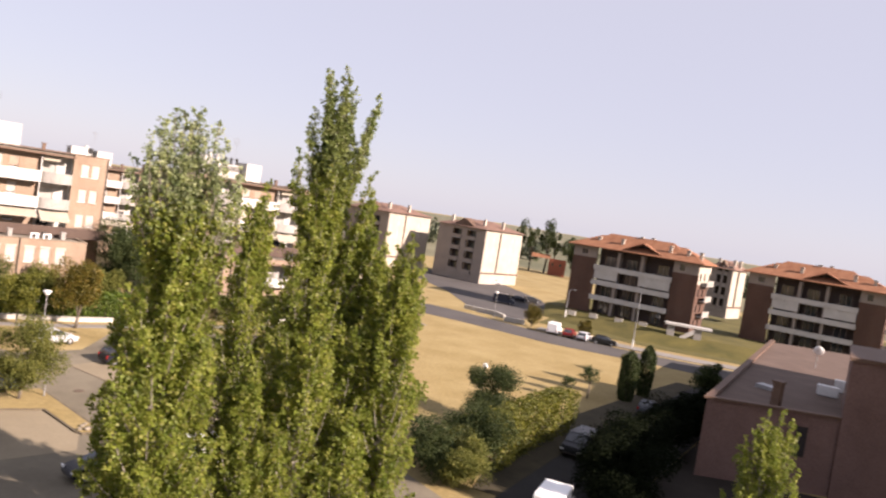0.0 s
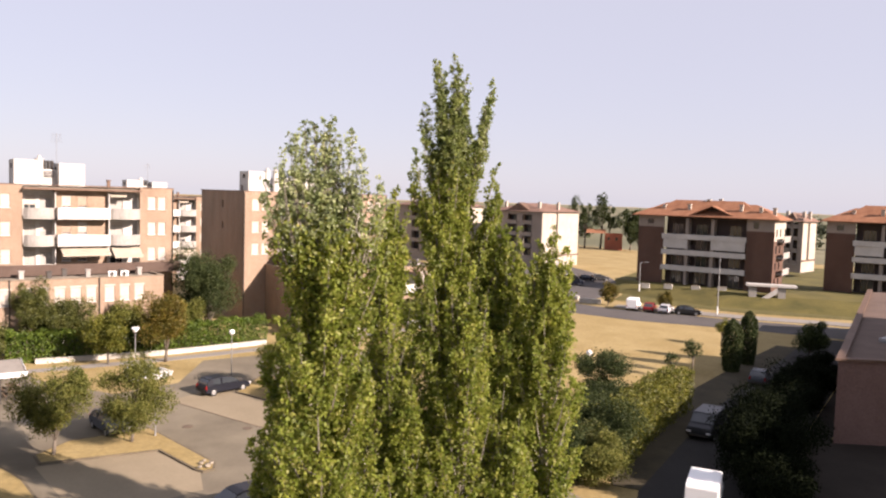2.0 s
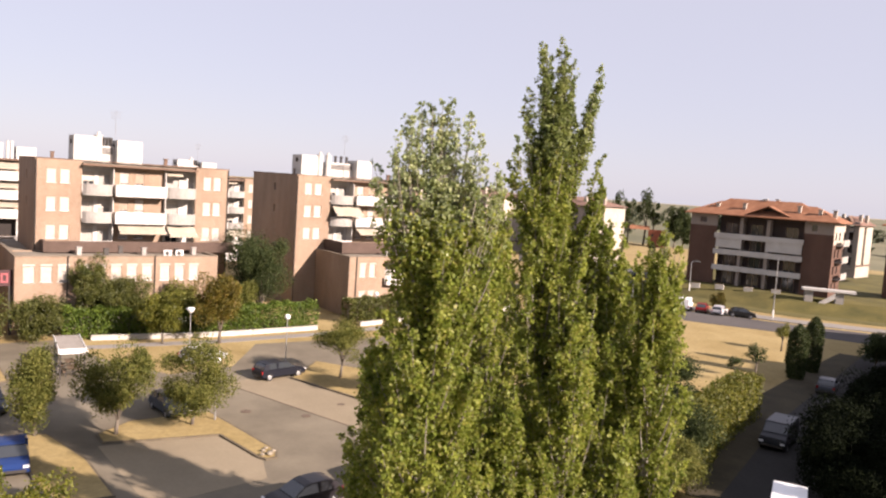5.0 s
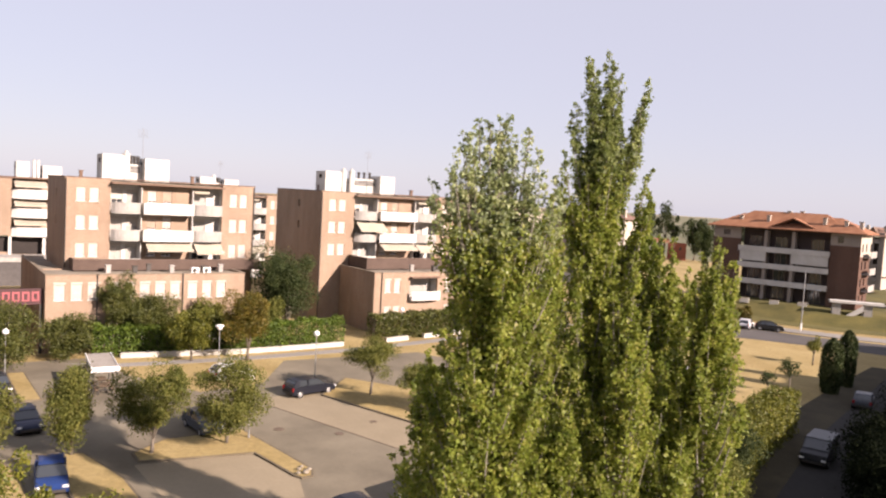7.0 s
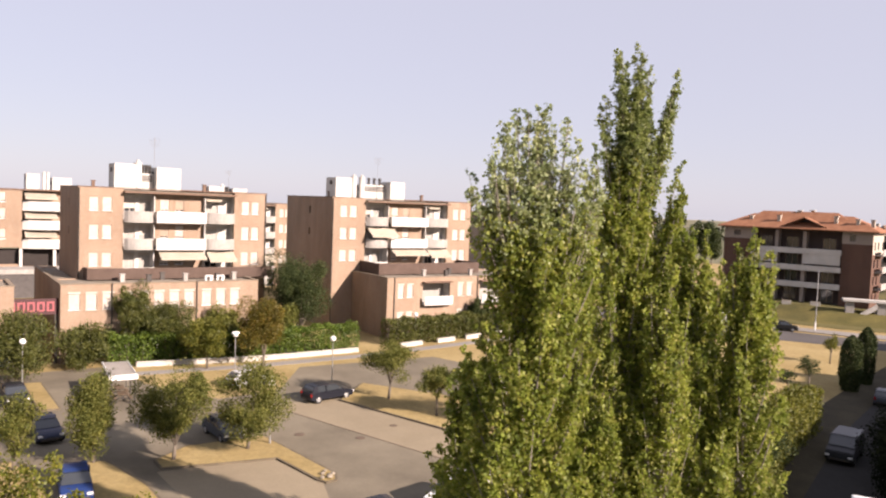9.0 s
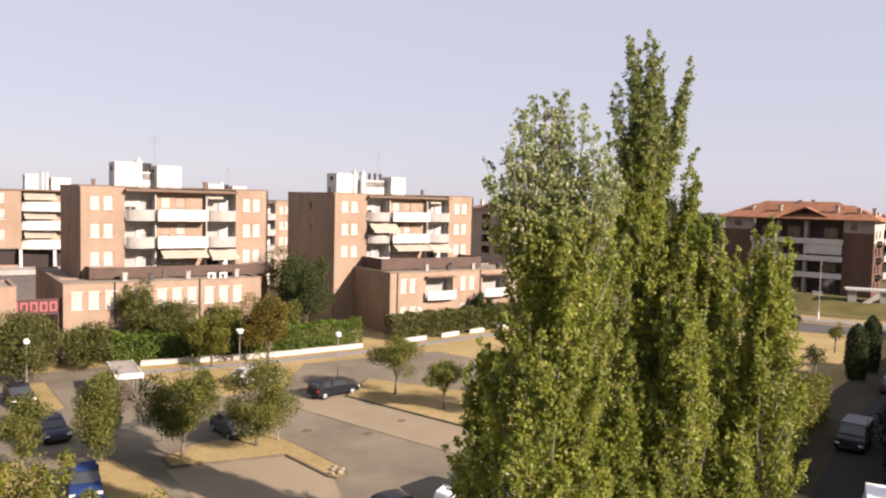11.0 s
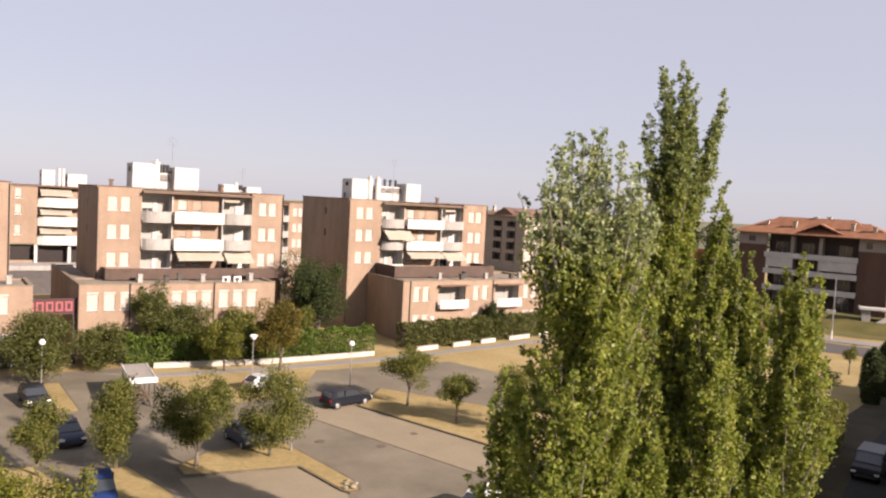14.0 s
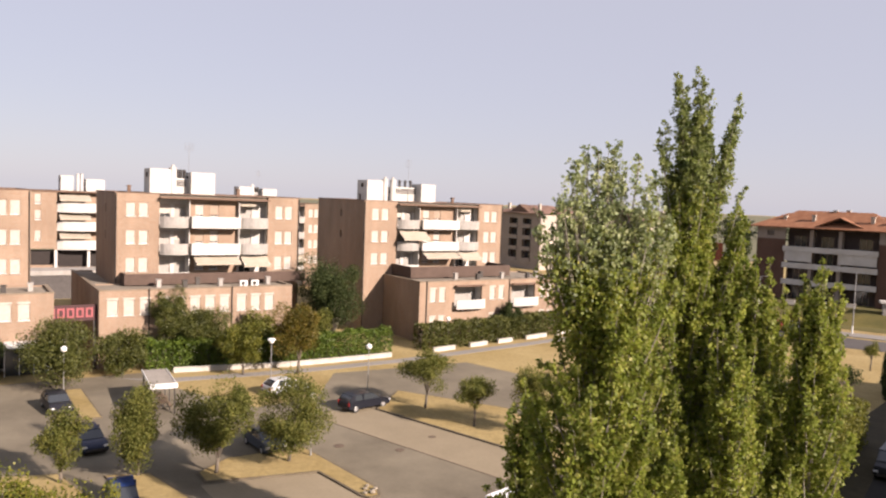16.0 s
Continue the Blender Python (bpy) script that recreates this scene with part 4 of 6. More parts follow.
tiled_flats(pose(-101.5, 130.3, 1.9, 0, 0, 16), 26.4, 8.5, "brown brick flats with long white balconies and a terracotta roof")
tiled_flats(pose(-73.7, 152.9, 1.9, 0, 0, 16), 25.2, 8.5, "brown brick flats with a terracotta roof beyond the first block")


def cream_flats(m, W, D, H, label):
    t = thing("cream_flats", m, label, "apartment building", "cream flats")
    bays = ((W * 0.31, W * 0.5), (W * 0.61, W * 0.8))
    floors = (2.2, 5.3, 8.4, 11.5)
    # front in the shade colour, end wall further down in cream
    bm = bmesh.new()
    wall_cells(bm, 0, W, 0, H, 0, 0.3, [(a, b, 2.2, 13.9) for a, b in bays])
    part("front_wall", bm, M["shadeface"], t)
    bm = bmesh.new()
    box(bm, 0, 0.3, 0.3, D, 0, H)
    part("side_wall", bm, M["shadeface"], t)
    for a, b in bays:
        bm = bmesh.new()
        box(bm, a - 0.3, b + 0.3, 1.5, 1.7, 2.0, H - 0.3)
        part("loggia_back", bm, M["recess_shade"], t, "loggia wall coloured dark for shade")
        for z in floors:
            bm = bmesh.new()
            box(bm, a + 0.01, b - 0.01, -0.25, 1.49, z - 0.2, z)
            part("balcony_slab", bm, M["plaster_grey"], t)
            bm = bmesh.new()
            box(bm, a + 0.01, b - 0.01, -0.25, -0.15, z + 0.003, z + 0.85, 0.02)
            part("parapet", bm, M["shadeface"], t)
            bm = bmesh.new()
            box(bm, a + 0.5, b - 0.5, 1.44, 1.49, z + 0.05, z + 2.2)
            part("glazed_door", bm, M["glass"], t)
    ends = [(u, u + 0.9, z, z + 1.3) for z in (3.0, 6.1, 9.2, 12.0) for u in (4.0, D - 5.0)]
    bm = bmesh.new()
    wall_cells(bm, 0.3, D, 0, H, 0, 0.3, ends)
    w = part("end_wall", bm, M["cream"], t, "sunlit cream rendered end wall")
    w.matrix_local = Matrix.Translation((W, 0, 0)) @ Matrix.Rotation(radians(90), 4, "Z")
    for h in ends:
        bm = bmesh.new()
        box(bm, h[0] + 0.01, h[1] - 0.01, 0.05, 0.12, h[2] + 0.01, h[3] - 0.01)
        part("shutter", bm, M["shutter"], w)
    bm = bmesh.new()
    box(bm, D * 0.38, D * 0.62, -0.5, -0.002, 3.3, H - 0.4)
    part("stair_bay", bm, M["cream"], w)
    bm = bmesh.new()
    box(bm, 0.3, D, -0.35, -0.004, 2.9, 3.2, 0.03)
    part("string_course", bm, M["fascia"], w, "brown string course above the ground floor")
    bm = bmesh.new()
    c = [bm.verts.new(p) for p in ((-0.8, -0.8, H), (W + 0.8, -0.8, H), (W + 0.8, D + 0.8, H), (-0.8, D + 0.8, H), (W * 0.4, D * 0.35, H + 2.2), (W * 0.6, D * 0.65, H + 2.2))]
    for f in ((0, 1, 4), (1, 2, 5, 4), (2, 3, 5), (3, 0, 4, 5), (0, 3, 2, 1)):
        bm.faces.new([c[i] for i in f])
    bmesh.ops.recalc_face_normals(bm, faces=bm.faces)
    part("roof", bm, M["tile_dull"], t, "shallow weathered brown tiled roof")
    bm = bmesh.new()
    prism(bm, [(W * 0.3, H + 0.2), (W * 0.75, H + 0.2), (W * 0.52, H + 2.3)], 0, 3.0)
    g = part("dormer", bm, M["fascia"], t)
    g.matrix_local = Matrix.Translation((0, 3.0, 0)) @ Matrix.Rotation(radians(90), 4, "X")
    for u, y in ((W * 0.15, 2), (W * 0.8, 2.5), (W * 0.9, D * 0.5)):
        bm = bmesh.new()
        box(bm, u, u + 0.7, y, y + 0.7, H, H + 2.6)
        part("chimney", bm, M["cream"], t)
    return t


cream_flats(pose(-161.0, 143.2, 0, 0, 0, 10), 16.5, 18.0, 14.8, "flats with a front coloured taupe for shade and sunlit cream end wall")
cream_flats(pose(-184.0, 127.5, 0, 0, 0, 10), 16.5, 18.0, 15.4, "flats with a front coloured taupe for shade and sunlit cream end wall")


cream_flats(pose(-104.0, 191.3, 1.5, 0, 0, 8), 6.0, 10.0, 13.0, "cream flats half hidden behind brown brick flats")


def farmhouse():
    t = thing("small_house", pose(-190, 226, 0, 0, 0, 40) @ Matrix.Scale(0.72, 4), "small red house far across the grass", "house")
    bm = bmesh.new()
    wall_cells(bm, 0, 9, 0, 8.5, 0, 0.3, [(1.5, 2.6, 5, 6.6), (5.5, 6.6, 5, 6.6)])
    red = plain("red_render", (0.24, 0.075, 0.042), 0.9)
    part("front_wall", bm, red, t)
    for a in ((0, 0.3, 0.3, 7), (8.7, 9, 0.3, 7), (0.3, 8.7, 6.7, 7)):
        bm = bmesh.new()
        box(bm, *a, 0, 8.5)
        part("wall", bm, red, t)
    for u in (1.5, 5.5):
        bm = bmesh.new()
        box(bm, u, u + 1.1, 0.15, 0.2, 5, 6.6)
        part("window", bm, M["glass"], t)
    bm = bmesh.new()
    prism(bm, [(-0.5, 8.5), (7.5, 8.5), (3.5, 10.4)], -0.5, 9.5)
    r = part("roof", bm, M["tile"], t)
    r.matrix_local = Matrix.Rotation(radians(90), 4, "Z") @ Matrix.Rotation(radians(90), 4, "X") @ Matrix.Translation((0, 0, -9.0))


farmhouse()


NB = (-28.6, 60.0)


def near_building():
    """The near building in shade: a long low wing with a cluttered flat roof, and a taller wing."""
    t = thing("near_building", pose(NB[0], NB[1], 0), "brown rendered building in shade with a flat roof", "apartment building")
    mat = surface("brown_render", (0.145, 0.088, 0.072), (0.19, 0.118, 0.098), 0.3, 6, 0.9, 0.1)
    a, b = (-0.355, 0.935), (0.68, 0.73)

    def at(u, v):
        return (u * b[0] + v * a[0], u * b[1] + v * a[1])

    bm = bmesh.new()
    prism(bm, [at(0, 0), at(11, 0), at(11, 0.4), at(0.4, 0.4), at(0.4, 60), at(0, 60)], 0, 6.5)
    part("wall", bm, mat, t)
    bm = bmesh.new()
    prism(bm, [at(0.41, 0.41), at(11, 0.41), at(22, 60), at(0.41, 60)], 6.0, 6.3)
    part("roof", bm, surface("brown_roofing", (0.095, 0.064, 0.05), (0.135, 0.094, 0.073), 0.3, 6, 0.9, 0.2), t)
    bm = bmesh.new()
    prism(bm, [at(-0.2, -0.25), at(11, -0.25), at(11, 0.5), at(0.5, 0.5), at(0.5, 60), at(-0.2, 60)], 6.503, 6.68)
    part("coping", bm, M["fascia"], t)
    bm = bmesh.new()
    prism(bm, [at(11.01, -0.3), at(26, -0.3), at(26, 12), at(11.01, 12)], 0, 11.4)
    part("tall_wing", bm, mat, t)
    bm = bmesh.new()
    prism(bm, [at(10.8, -0.5), at(26.2, -0.5), at(26.2, 12.2), at(10.8, 12.2)], 11.4, 11.7)
    part("tall_roof", bm, M["fascia"], t)
    bm = bmesh.new()
    x, y = at(5.4, 2.6)
    box(bm, x - 0.35, x + 0.35, y - 0.35, y + 0.35, 6.3, 8.3)
    c = part("chimney", bm, M["fascia"], t)
    bm = bmesh.new()
    box(bm, x - 0.45, x + 0.45, y - 0.45, y + 0.45, 8.3, 8.45)
    part("cap", bm, M["fascia"], c)
    bm = bmesh.new()
    prism(bm, [at(7.6, -0.06), at(8.5, -0.06), at(8.5, -0.005), at(7.6, -0.005)], 2.9, 5.4)
    part("shutter", bm, M["dark"], t)
    bm = bmesh.new()
    x, y = at(4.0, 11.5)
    box(bm, x - 1.0, x + 1.0, y - 0.7, y + 0.7, 6.3, 6.65)
    part("skylight", bm, M["metal"], t)
    return t


near_building()


def roof_gear():
    for x, y, w, h, lab in ((-27.5, 78.4, 1.9, 1.0, "white tank on a flat roof"), (-27.8, 83.2, 2.1, 1.2, "white cabinet on a flat roof")):
        t = thing("roof_tank", pose(x, y, 6.3, 0, 0, 20), lab, "roof tank", "roof gear")
        bm = bmesh.new()
        box(bm, 0, w, 0, 1.0, 0.08, h, 0.05)
        part("casing", bm, M["white_metal"], t)
        bm = bmesh.new()
        box(bm, 0.1, w - 0.1, 0.1, 0.9, 0, 0.08)
        part("plinth", bm, M["metal"], t)
    t = thing("satellite_dish", pose(-36.0, 98.5, 6.3, 0, 0, 30), "white satellite dish on a flat roof", "satellite dish")
    bm = bmesh.new()
    tube(bm, (0, 0, 0), (0, 0, 1.9), 0.05, 0.05, 8)
    part("mast", bm, M["metal"], t)
    bm = bmesh.new()
    bmesh.ops.create_uvsphere(bm, u_segments=20, v_segments=12, radius=0.6, matrix=Matrix.LocRotScale((0, -0.25, 2.2), Euler((radians(-70), 0, 0)), (1, 1, 0.28)))
    part("dish", bm, M["white_metal"], t, smooth=True)


roof_gear()


def home_block():
    """A long block beside the camera, out of view, added so its shade lies on the drive."""
    t = thing("shade_block", pose(10.2, 58.5, 0, 0, 0, 118), "long brick block out of view, added to shade the drive", "apartment building")
    bm = bmesh.new()
    wall_cells(bm, 0, 46, 0, 22.5, -0.3, 0, [(3 + 4 * i, 4.4 + 4 * i, z, z + 1.5) for i in range(10) for z in (2, 5.2, 8.4, 11.6, 14.8)])
    box(bm, 0, 46, -12, -11.7, 0, 22.5)
    box(bm, 0, 0.3, -11.7, -0.3, 0, 22.5)
    box(bm, 45.7, 46, -11.7, -0.3, 0, 22.5)
    part("wall", bm, M["brick"], t)
    bm = bmesh.new()
    box(bm, -0.2, 46.2, -12.2, 0.2, 22.5, 22.8)
    part("roof", bm, M["roof_flat"], t)


home_block()


# ---- trees, hedges and shrubs ----
def leaf_mesh(name, pts, size, material, parent, rng, up=0.0, label=""):
    """One small kite-shaped leaf at each point, turned at random."""
    n = len(pts)
    a = rng.normal(size=(n, 3))
    a[:, 2] += up
    a /= np.linalg.norm(a, axis=1)[:, None]
    b = rng.normal(size=(n, 3))
    b -= a * (a * b).sum(1)[:, None]
    b /= np.linalg.norm(b, axis=1)[:, None]
    s = size * rng.uniform(0.65, 1.3, n)[:, None]
    v = np.stack([pts - a * s * 0.6, pts + b * s * 0.45, pts + a * s * 0.6, pts - b * s * 0.45], 1).reshape(-1, 3)
    me = bpy.data.meshes.new(name)
    me.vertices.add(4 * n)
    me.vertices.foreach_set("co", v.ravel())
    me.loops.add(4 * n)
    me.loops.foreach_set("vertex_index", np.arange(4 * n))
    me.polygons.add(n)
    me.polygons.foreach_set("loop_start", np.arange(0, 4 * n, 4))
    me.update(calc_edges=True)
    me.materials.append(material)
    ob = new(name, me)
    ob.parent = parent
    if label:
        ob["label"] = label
    return ob


def poplar(x, y, H, R, n, seed, spires, label, low=0.6, taper=0.45, thick=1.0, tip="", tip_leaf="leaf_skypale", pale_from=0.93):
    """An upright poplar: trunk, many steep limbs, leaves in long plumes along the limbs."""
    rng = np.random.default_rng(seed)
    t = thing("poplar_tree", pose(x, y, 0), label, "tree", "poplars")
    bm = bmesh.new()
    k = 9
    for i in range(k):
        z0, z1 = H * 0.9 * i / k, H * 0.9 * (i + 1) / k
        tube(bm, (0.1 * math.sin(i), 0.1 * math.cos(1.7 * i), z0), (0.1 * math.sin(i + 1), 0.1 * math.cos(1.7 * (i + 1)), z1), 0.3 * (1 - i / k) + 0.04, 0.3 * (1 - (i + 1) / k) + 0.04, 8)
    part("trunk", bm, M["bark_pale"], t, "pale grey poplar trunk", True)
    pts = []
    tips = []
    bm = bmesh.new()

    def radius(f):
        return R * max(0.04, min(1.0, 0.62 + 2.2 * f) * (1 - max(0, (f - taper) / (1 - taper)) ** 1.5))

    limbs = []
    count = int(7.2 * H * (0.45 + 0.3 * R))
    for i in range(count):
        f = low / H + (0.9 - low / H) * (i + rng.uniform(0, 1)) / count
        ang = i * 2.399 + rng.uniform(-0.5, 0.5)
        rise = rng.uniform(1.8, 4.4)
        top = min(f * H + rise, H * rng.uniform(0.9, 0.985))
        r = radius(top / H) * (0.28 + 0.85 * rng.uniform(0, 1) ** 0.6)
        limbs.append((min(f * H, top - 0.8), ang, r, top, 0.33))
    ahead = math.atan2(0.82, 0.57)
    for dx, top, start in spires:
        for k2 in range(4):
            ang = ahead + (math.pi if dx < 0 else 0) + rng.uniform(-0.3, 0.3)
            limbs.append((start, ang, abs(dx) + rng.uniform(-0.14, 0.14), top - rng.uniform(0, 1.9) * (k2 > 0), 0.27))
    for z0, ang, r, top, fat in limbs:
        c, s = math.cos(ang), math.sin(ang)
        qs = np.linspace(0, 1, 6)
        p = [np.array((r * c * q ** 0.55, r * s * q ** 0.55, z0 + (top - z0) * q)) for q in qs]
        for i in range(5):
            tube(bm, p[i], p[i + 1], 0.045 * (1 - i / 5.5), 0.045 * (1 - (i + 1) / 5.5), 5)
        L = math.hypot(r, top - z0)
        m = int(0.8 * n / count * L / 3.4 * (thick if fat < 0.3 else 1.35))
        q = rng.uniform(0.08, 1.02, m)
        cen = np.stack([np.interp(q, qs, [v[a] for v in p]) for a in range(3)], 1)
        wide = fat * (1.12 - 0.7 * q ** 1.5)[:, None]
        # leaves gather in tufts on short side twigs
        tw = np.floor(q * L / 0.24)
        off = np.stack([np.sin(tw * 12.9898 + ang * 78.2), np.sin(tw * 39.425 + ang * 11.1), 0.6 * np.sin(tw * 73.156)], 1)
        leafy = cen + wide * (off * 0.85 + rng.normal(size=(m, 3)) * 0.42)
        # leaves high in the crown take the colour paled for sky light
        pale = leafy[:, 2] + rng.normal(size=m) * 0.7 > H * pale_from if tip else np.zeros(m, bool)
        pts.append(leafy[~pale])
        tips.append(leafy[pale])
    part("branching", bm, M["bark_pale"], t)
    leaf_mesh("crown", np.concatenate(pts), 0.115, M["leaf_poplar"], t, rng, 0.5, label="glossy yellow-green poplar leaves")
    if tip:
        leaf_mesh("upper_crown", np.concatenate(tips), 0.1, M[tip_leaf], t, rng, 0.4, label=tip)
    return t


poplar(-23.97, 12.54, 18.0, 2.5, 72000, 1, [(-2.05, 18.5, 14), (-1.6, 19.25, 13.5), (-1.35, 19.65, 14), (-1.15, 19.9, 14), (-0.75, 20.3, 14.5), (-0.5, 20.25, 15), (-0.2, 20.35, 15), (0.1, 20.45, 15), (0.28, 20.1, 15), (0.38, 19.5, 14.5), (0.85, 20.1, 15), (0.95, 19.5, 14.5), (1.3, 18.8, 13), (1.6, 18.6, 13), (1.95, 17.9, 12.5), (-1.5, 18.8, 13.5), (-1.0, 19.2, 14), (-0.4, 19.5, 14), (0.15, 19.4, 14), (1.1, 18.4, 13)], "tall yellow-green poplar with a broad ragged top", taper=0.6, thick=0.55, tip="small top leaves paled for sky gloss")
poplar(-27.99, 20.82, 22.4, 2.8, 66000, 2, [(0.0, 24.1, 18), (0.3, 23.7, 18), (0.6, 23.2, 17.5), (-0.6, 23.8, 18), (-0.3, 23.4, 17), (0.45, 22.8, 17), (1.7, 23.1, 17), (1.55, 22.3, 16.5), (-1.25, 22.0, 17), (-1.7, 20.0, 15), (1.9, 19.5, 14), (0.9, 21.2, 16), (2.1, 18.6, 13), (2.5, 17.4, 11), (2.9, 16.0, 9.5), (2.6, 15.0, 9), (3.2, 14.2, 8), (2.3, 18.0, 12), (2.8, 14.8, 9), (2.4, 16.4, 10)], "tallest poplar with a narrow split top", taper=0.3, thick=1.5, tip="small top leaves greyed for backlight", tip_leaf="leaf_greytop", pale_from=0.84)
poplar(-23.35, 22.55, 16.0, 1.5, 36000, 3, [(0.0, 16.9, 13), (0.5, 16.2, 12), (-0.4, 16.4, 12), (0.8, 15.2, 11), (-0.8, 15.4, 11)], "lower poplar standing beside taller ones", taper=0.76)
poplar(-26.5, 16.8, 17.9, 1.9, 31000, 4, [(0.1, 18.4, 14), (0.5, 17.4, 13), (-0.6, 17.2, 13)], "lower poplar filling the gap between taller ones")
poplar(-28.15, 13.62, 12.0, 1.85, 30000, 5, [(-0.3, 12.4, 9), (-0.9, 11.6, 8)], "short poplar shoot beside a taller tree", taper=0.5)
poplar(-24.5, 20.9, 12.9, 1.7, 19000, 7, [(0.3, 13.4, 10), (-0.5, 13.0, 9)], "short poplar shoot between taller trees", taper=0.55)
poplar(-22.8, 20.2, 9.6, 1.7, 14000, 8, [(0.3, 10.0, 7), (-0.5, 9.6, 6)], "short poplar shoot between taller trees", taper=0.5)
poplar(-24.0, 18.6, 14.6, 1.8, 26000, 9, [(0.2, 15.6, 11), (-0.5, 15.0, 10), (0.8, 14.4, 10)], "lower poplar before the tallest one", taper=0.5)
poplar(-25.8, 22.9, 15.6, 1.9, 36000, 10, [(0.2, 16.8, 10), (-0.6, 16.4, 9.5), (0.9, 15.6, 9)], "low poplar shoot behind taller trees", taper=0.5)
poplar(-24.6, 16.4, 10.8, 1.7, 22000, 6, [(0.2, 11.2, 8), (-0.7, 10.8, 7)], "short poplar shoot between taller trees", taper=0.55)


def clump_tree(name, x, y, H, W, trunk_h, n, leaf, mat, seed, label, category="tree", group="", squash=1.0, clumps=26, z=0.0):
    """A small tree: tapered trunk, forking limbs and a crown of leafy clumps."""
    rng = np.random.default_rng(seed)
    t = thing(name, pose(x, y, z), label, category, group)
    bm = bmesh.new()
    lean = rng.uniform(-0.12, 0.12, 2)
    r0 = 0.035 + 0.018 * H
    if trunk_h > 0.1:
        tube(bm, (0, 0, -0.05), (lean[0] * trunk_h, lean[1] * trunk_h, trunk_h), r0, r0 * 0.75, 8)
    cz, ch = trunk_h + (H - trunk_h) * 0.5, (H - trunk_h) * 0.5
    cen = []
    for i in range(clumps):
        d = rng.normal(size=3)
        d /= np.linalg.norm(d)
        rr = rng.uniform(0.3, 1.02)
        c = np.array((d[0] * W / 2 * rr, d[1] * W / 2 * rr, cz + d[2] * ch * rr * (0.95 if d[2] > 0 else 0.85)))
        if c[2] < cz:
            c[:2] *= 0.85 + 0.15 * squash
        cen.append(c)
        if i % 3 == 0:
            a = np.array((lean[0] * trunk_h, lean[1] * trunk_h, max(0.05, trunk_h * 0.9)))
            mid = a * 0.5 + c * 0.5 + (0, 0, 0.1 * ch)
            tube(bm, a, mid, r0 * 0.45, r0 * 0.28, 6)
            tube(bm, mid, c, r0 * 0.28, 0.012, 5)
    part("trunk", bm, M["bark"], t, "", True)
    pts = []
    for c in cen:
        m = int(3.2 * n / clumps * rng.uniform(0.6, 1.4))
        p = rng.normal(size=(m, 3))
        p /= np.linalg.norm(p, axis=1)[:, None]
        p *= rng.uniform(0.45, 1.05, m)[:, None] ** 0.5
        pts.append(c + p * np.array((W * 0.19, W * 0.19, ch * 0.3)) * rng.uniform(0.55, 1.4) + rng.normal(size=(m, 3)) * 0.035 * W)
    leaf_mesh("crown", np.concatenate(pts), leaf * 0.55, M[mat], t, rng)
    return t


def cypress(x, y, H, W, n, seed, label):
    """A clipped upright cypress: short trunk, steep limbs, dense column of fine foliage."""
    rng = np.random.default_rng(seed)
    t = thing("cypress", pose(x, y, 0), label, "cypress", "cypresses")
    bm = bmesh.new()
    tube(bm, (0, 0, 0), (0.05, 0, H * 0.8), 0.16, 0.05, 8)
    for i in range(14):
        a = i * 2.4
        z = 0.3 + H * 0.045 * i
        tube(bm, (0, 0, z), (W * 0.35 * math.cos(a), W * 0.35 * math.sin(a), min(z + 1.6, H * 0.9)), 0.04, 0.012, 5)
    part("trunk", bm, M["bark"], t, "", True)
    f = rng.uniform(0.01, 1, n)
    a = rng.uniform(0, 2 * math.pi, n)
    out = np.minimum(1.0, 0.72 + 0.9 * f) * (1 - np.clip((f - 0.72) / 0.29, 0, 1) ** 2.4)
    r = W / 2 * out * np.sqrt(rng.uniform(0.45, 1.0, n)) * (1 + 0.09 * np.sin(5 * a + 7 * f) + 0.06 * np.sin(11 * a - 23 * f))
    z = f * H + 0.12 * rng.normal(size=n)
    leaf_mesh("crown", np.stack([r * np.cos(a), r * np.sin(a), np.maximum(z, 0.05)], 1), 0.15, M["leaf_dark"], t, rng, 0.8)
    return t


PARK = "car park trees"
clump_tree("park_tree", -58.7, 6.5, 6.3, 3.7, 0.9, 5000, 0.2, "leaf_green", 11, "small upright oval tree in a grass strip", group=PARK, squash=0.4)
clump_tree("park_tree", -56.9, 11.0, 5.9, 4.3, 1.1, 5600, 0.2, "leaf_green", 12, "small round tree at the edge of a grass island", group=PARK)
clump_tree("park_tree", -56.9, 16.0, 5.7, 4.8, 0.9, 5600, 0.2, "leaf_green", 13, "small spreading tree on a grass island", group=PARK)
clump_tree("park_tree", -59.4, 2.1, 5.0, 2.7, 0.9, 2400, 0.2, "leaf_green", 14, "thin small tree in a grass strip", group=PARK)
clump_tree("park_tree", -64.4, 31.6, 5.3, 4.0, 1.6, 3800, 0.2, "leaf_green", 15, "small round tree beside the parking bays", group=PARK)
clump_tree("park_tree", -58.1, 32.5, 4.4, 3.2, 1.6, 2600, 0.2, "leaf_green", 16, "small sparse tree beside the parking bays", group=PARK)
clump_tree("park_tree", -54.0, 36.0, 6.2, 4.4, 1.0, 4200, 0.2, "leaf_green", 17, "bushy tree beside the poplars", group=PARK)
clump_tree("park_tree", -83.8, 4.4, 7.2, 5.8, 0.4, 6000, 0.26, "leaf_mid", 18, "dense green tree at the edge of the car park", group=PARK)
clump_tree("park_tree", -87.6, 10.6, 4.6, 4.6, 0.4, 3600, 0.26, "leaf_mid", 19, "bushy tree behind the low white wall", group=PARK)
clump_tree("park_tree", -83.0, 21.3, 5.3, 4.8, 1.2, 3600, 0.26, "leaf_olive", 20, "sparse olive-green tree by the white wall", group=PARK)
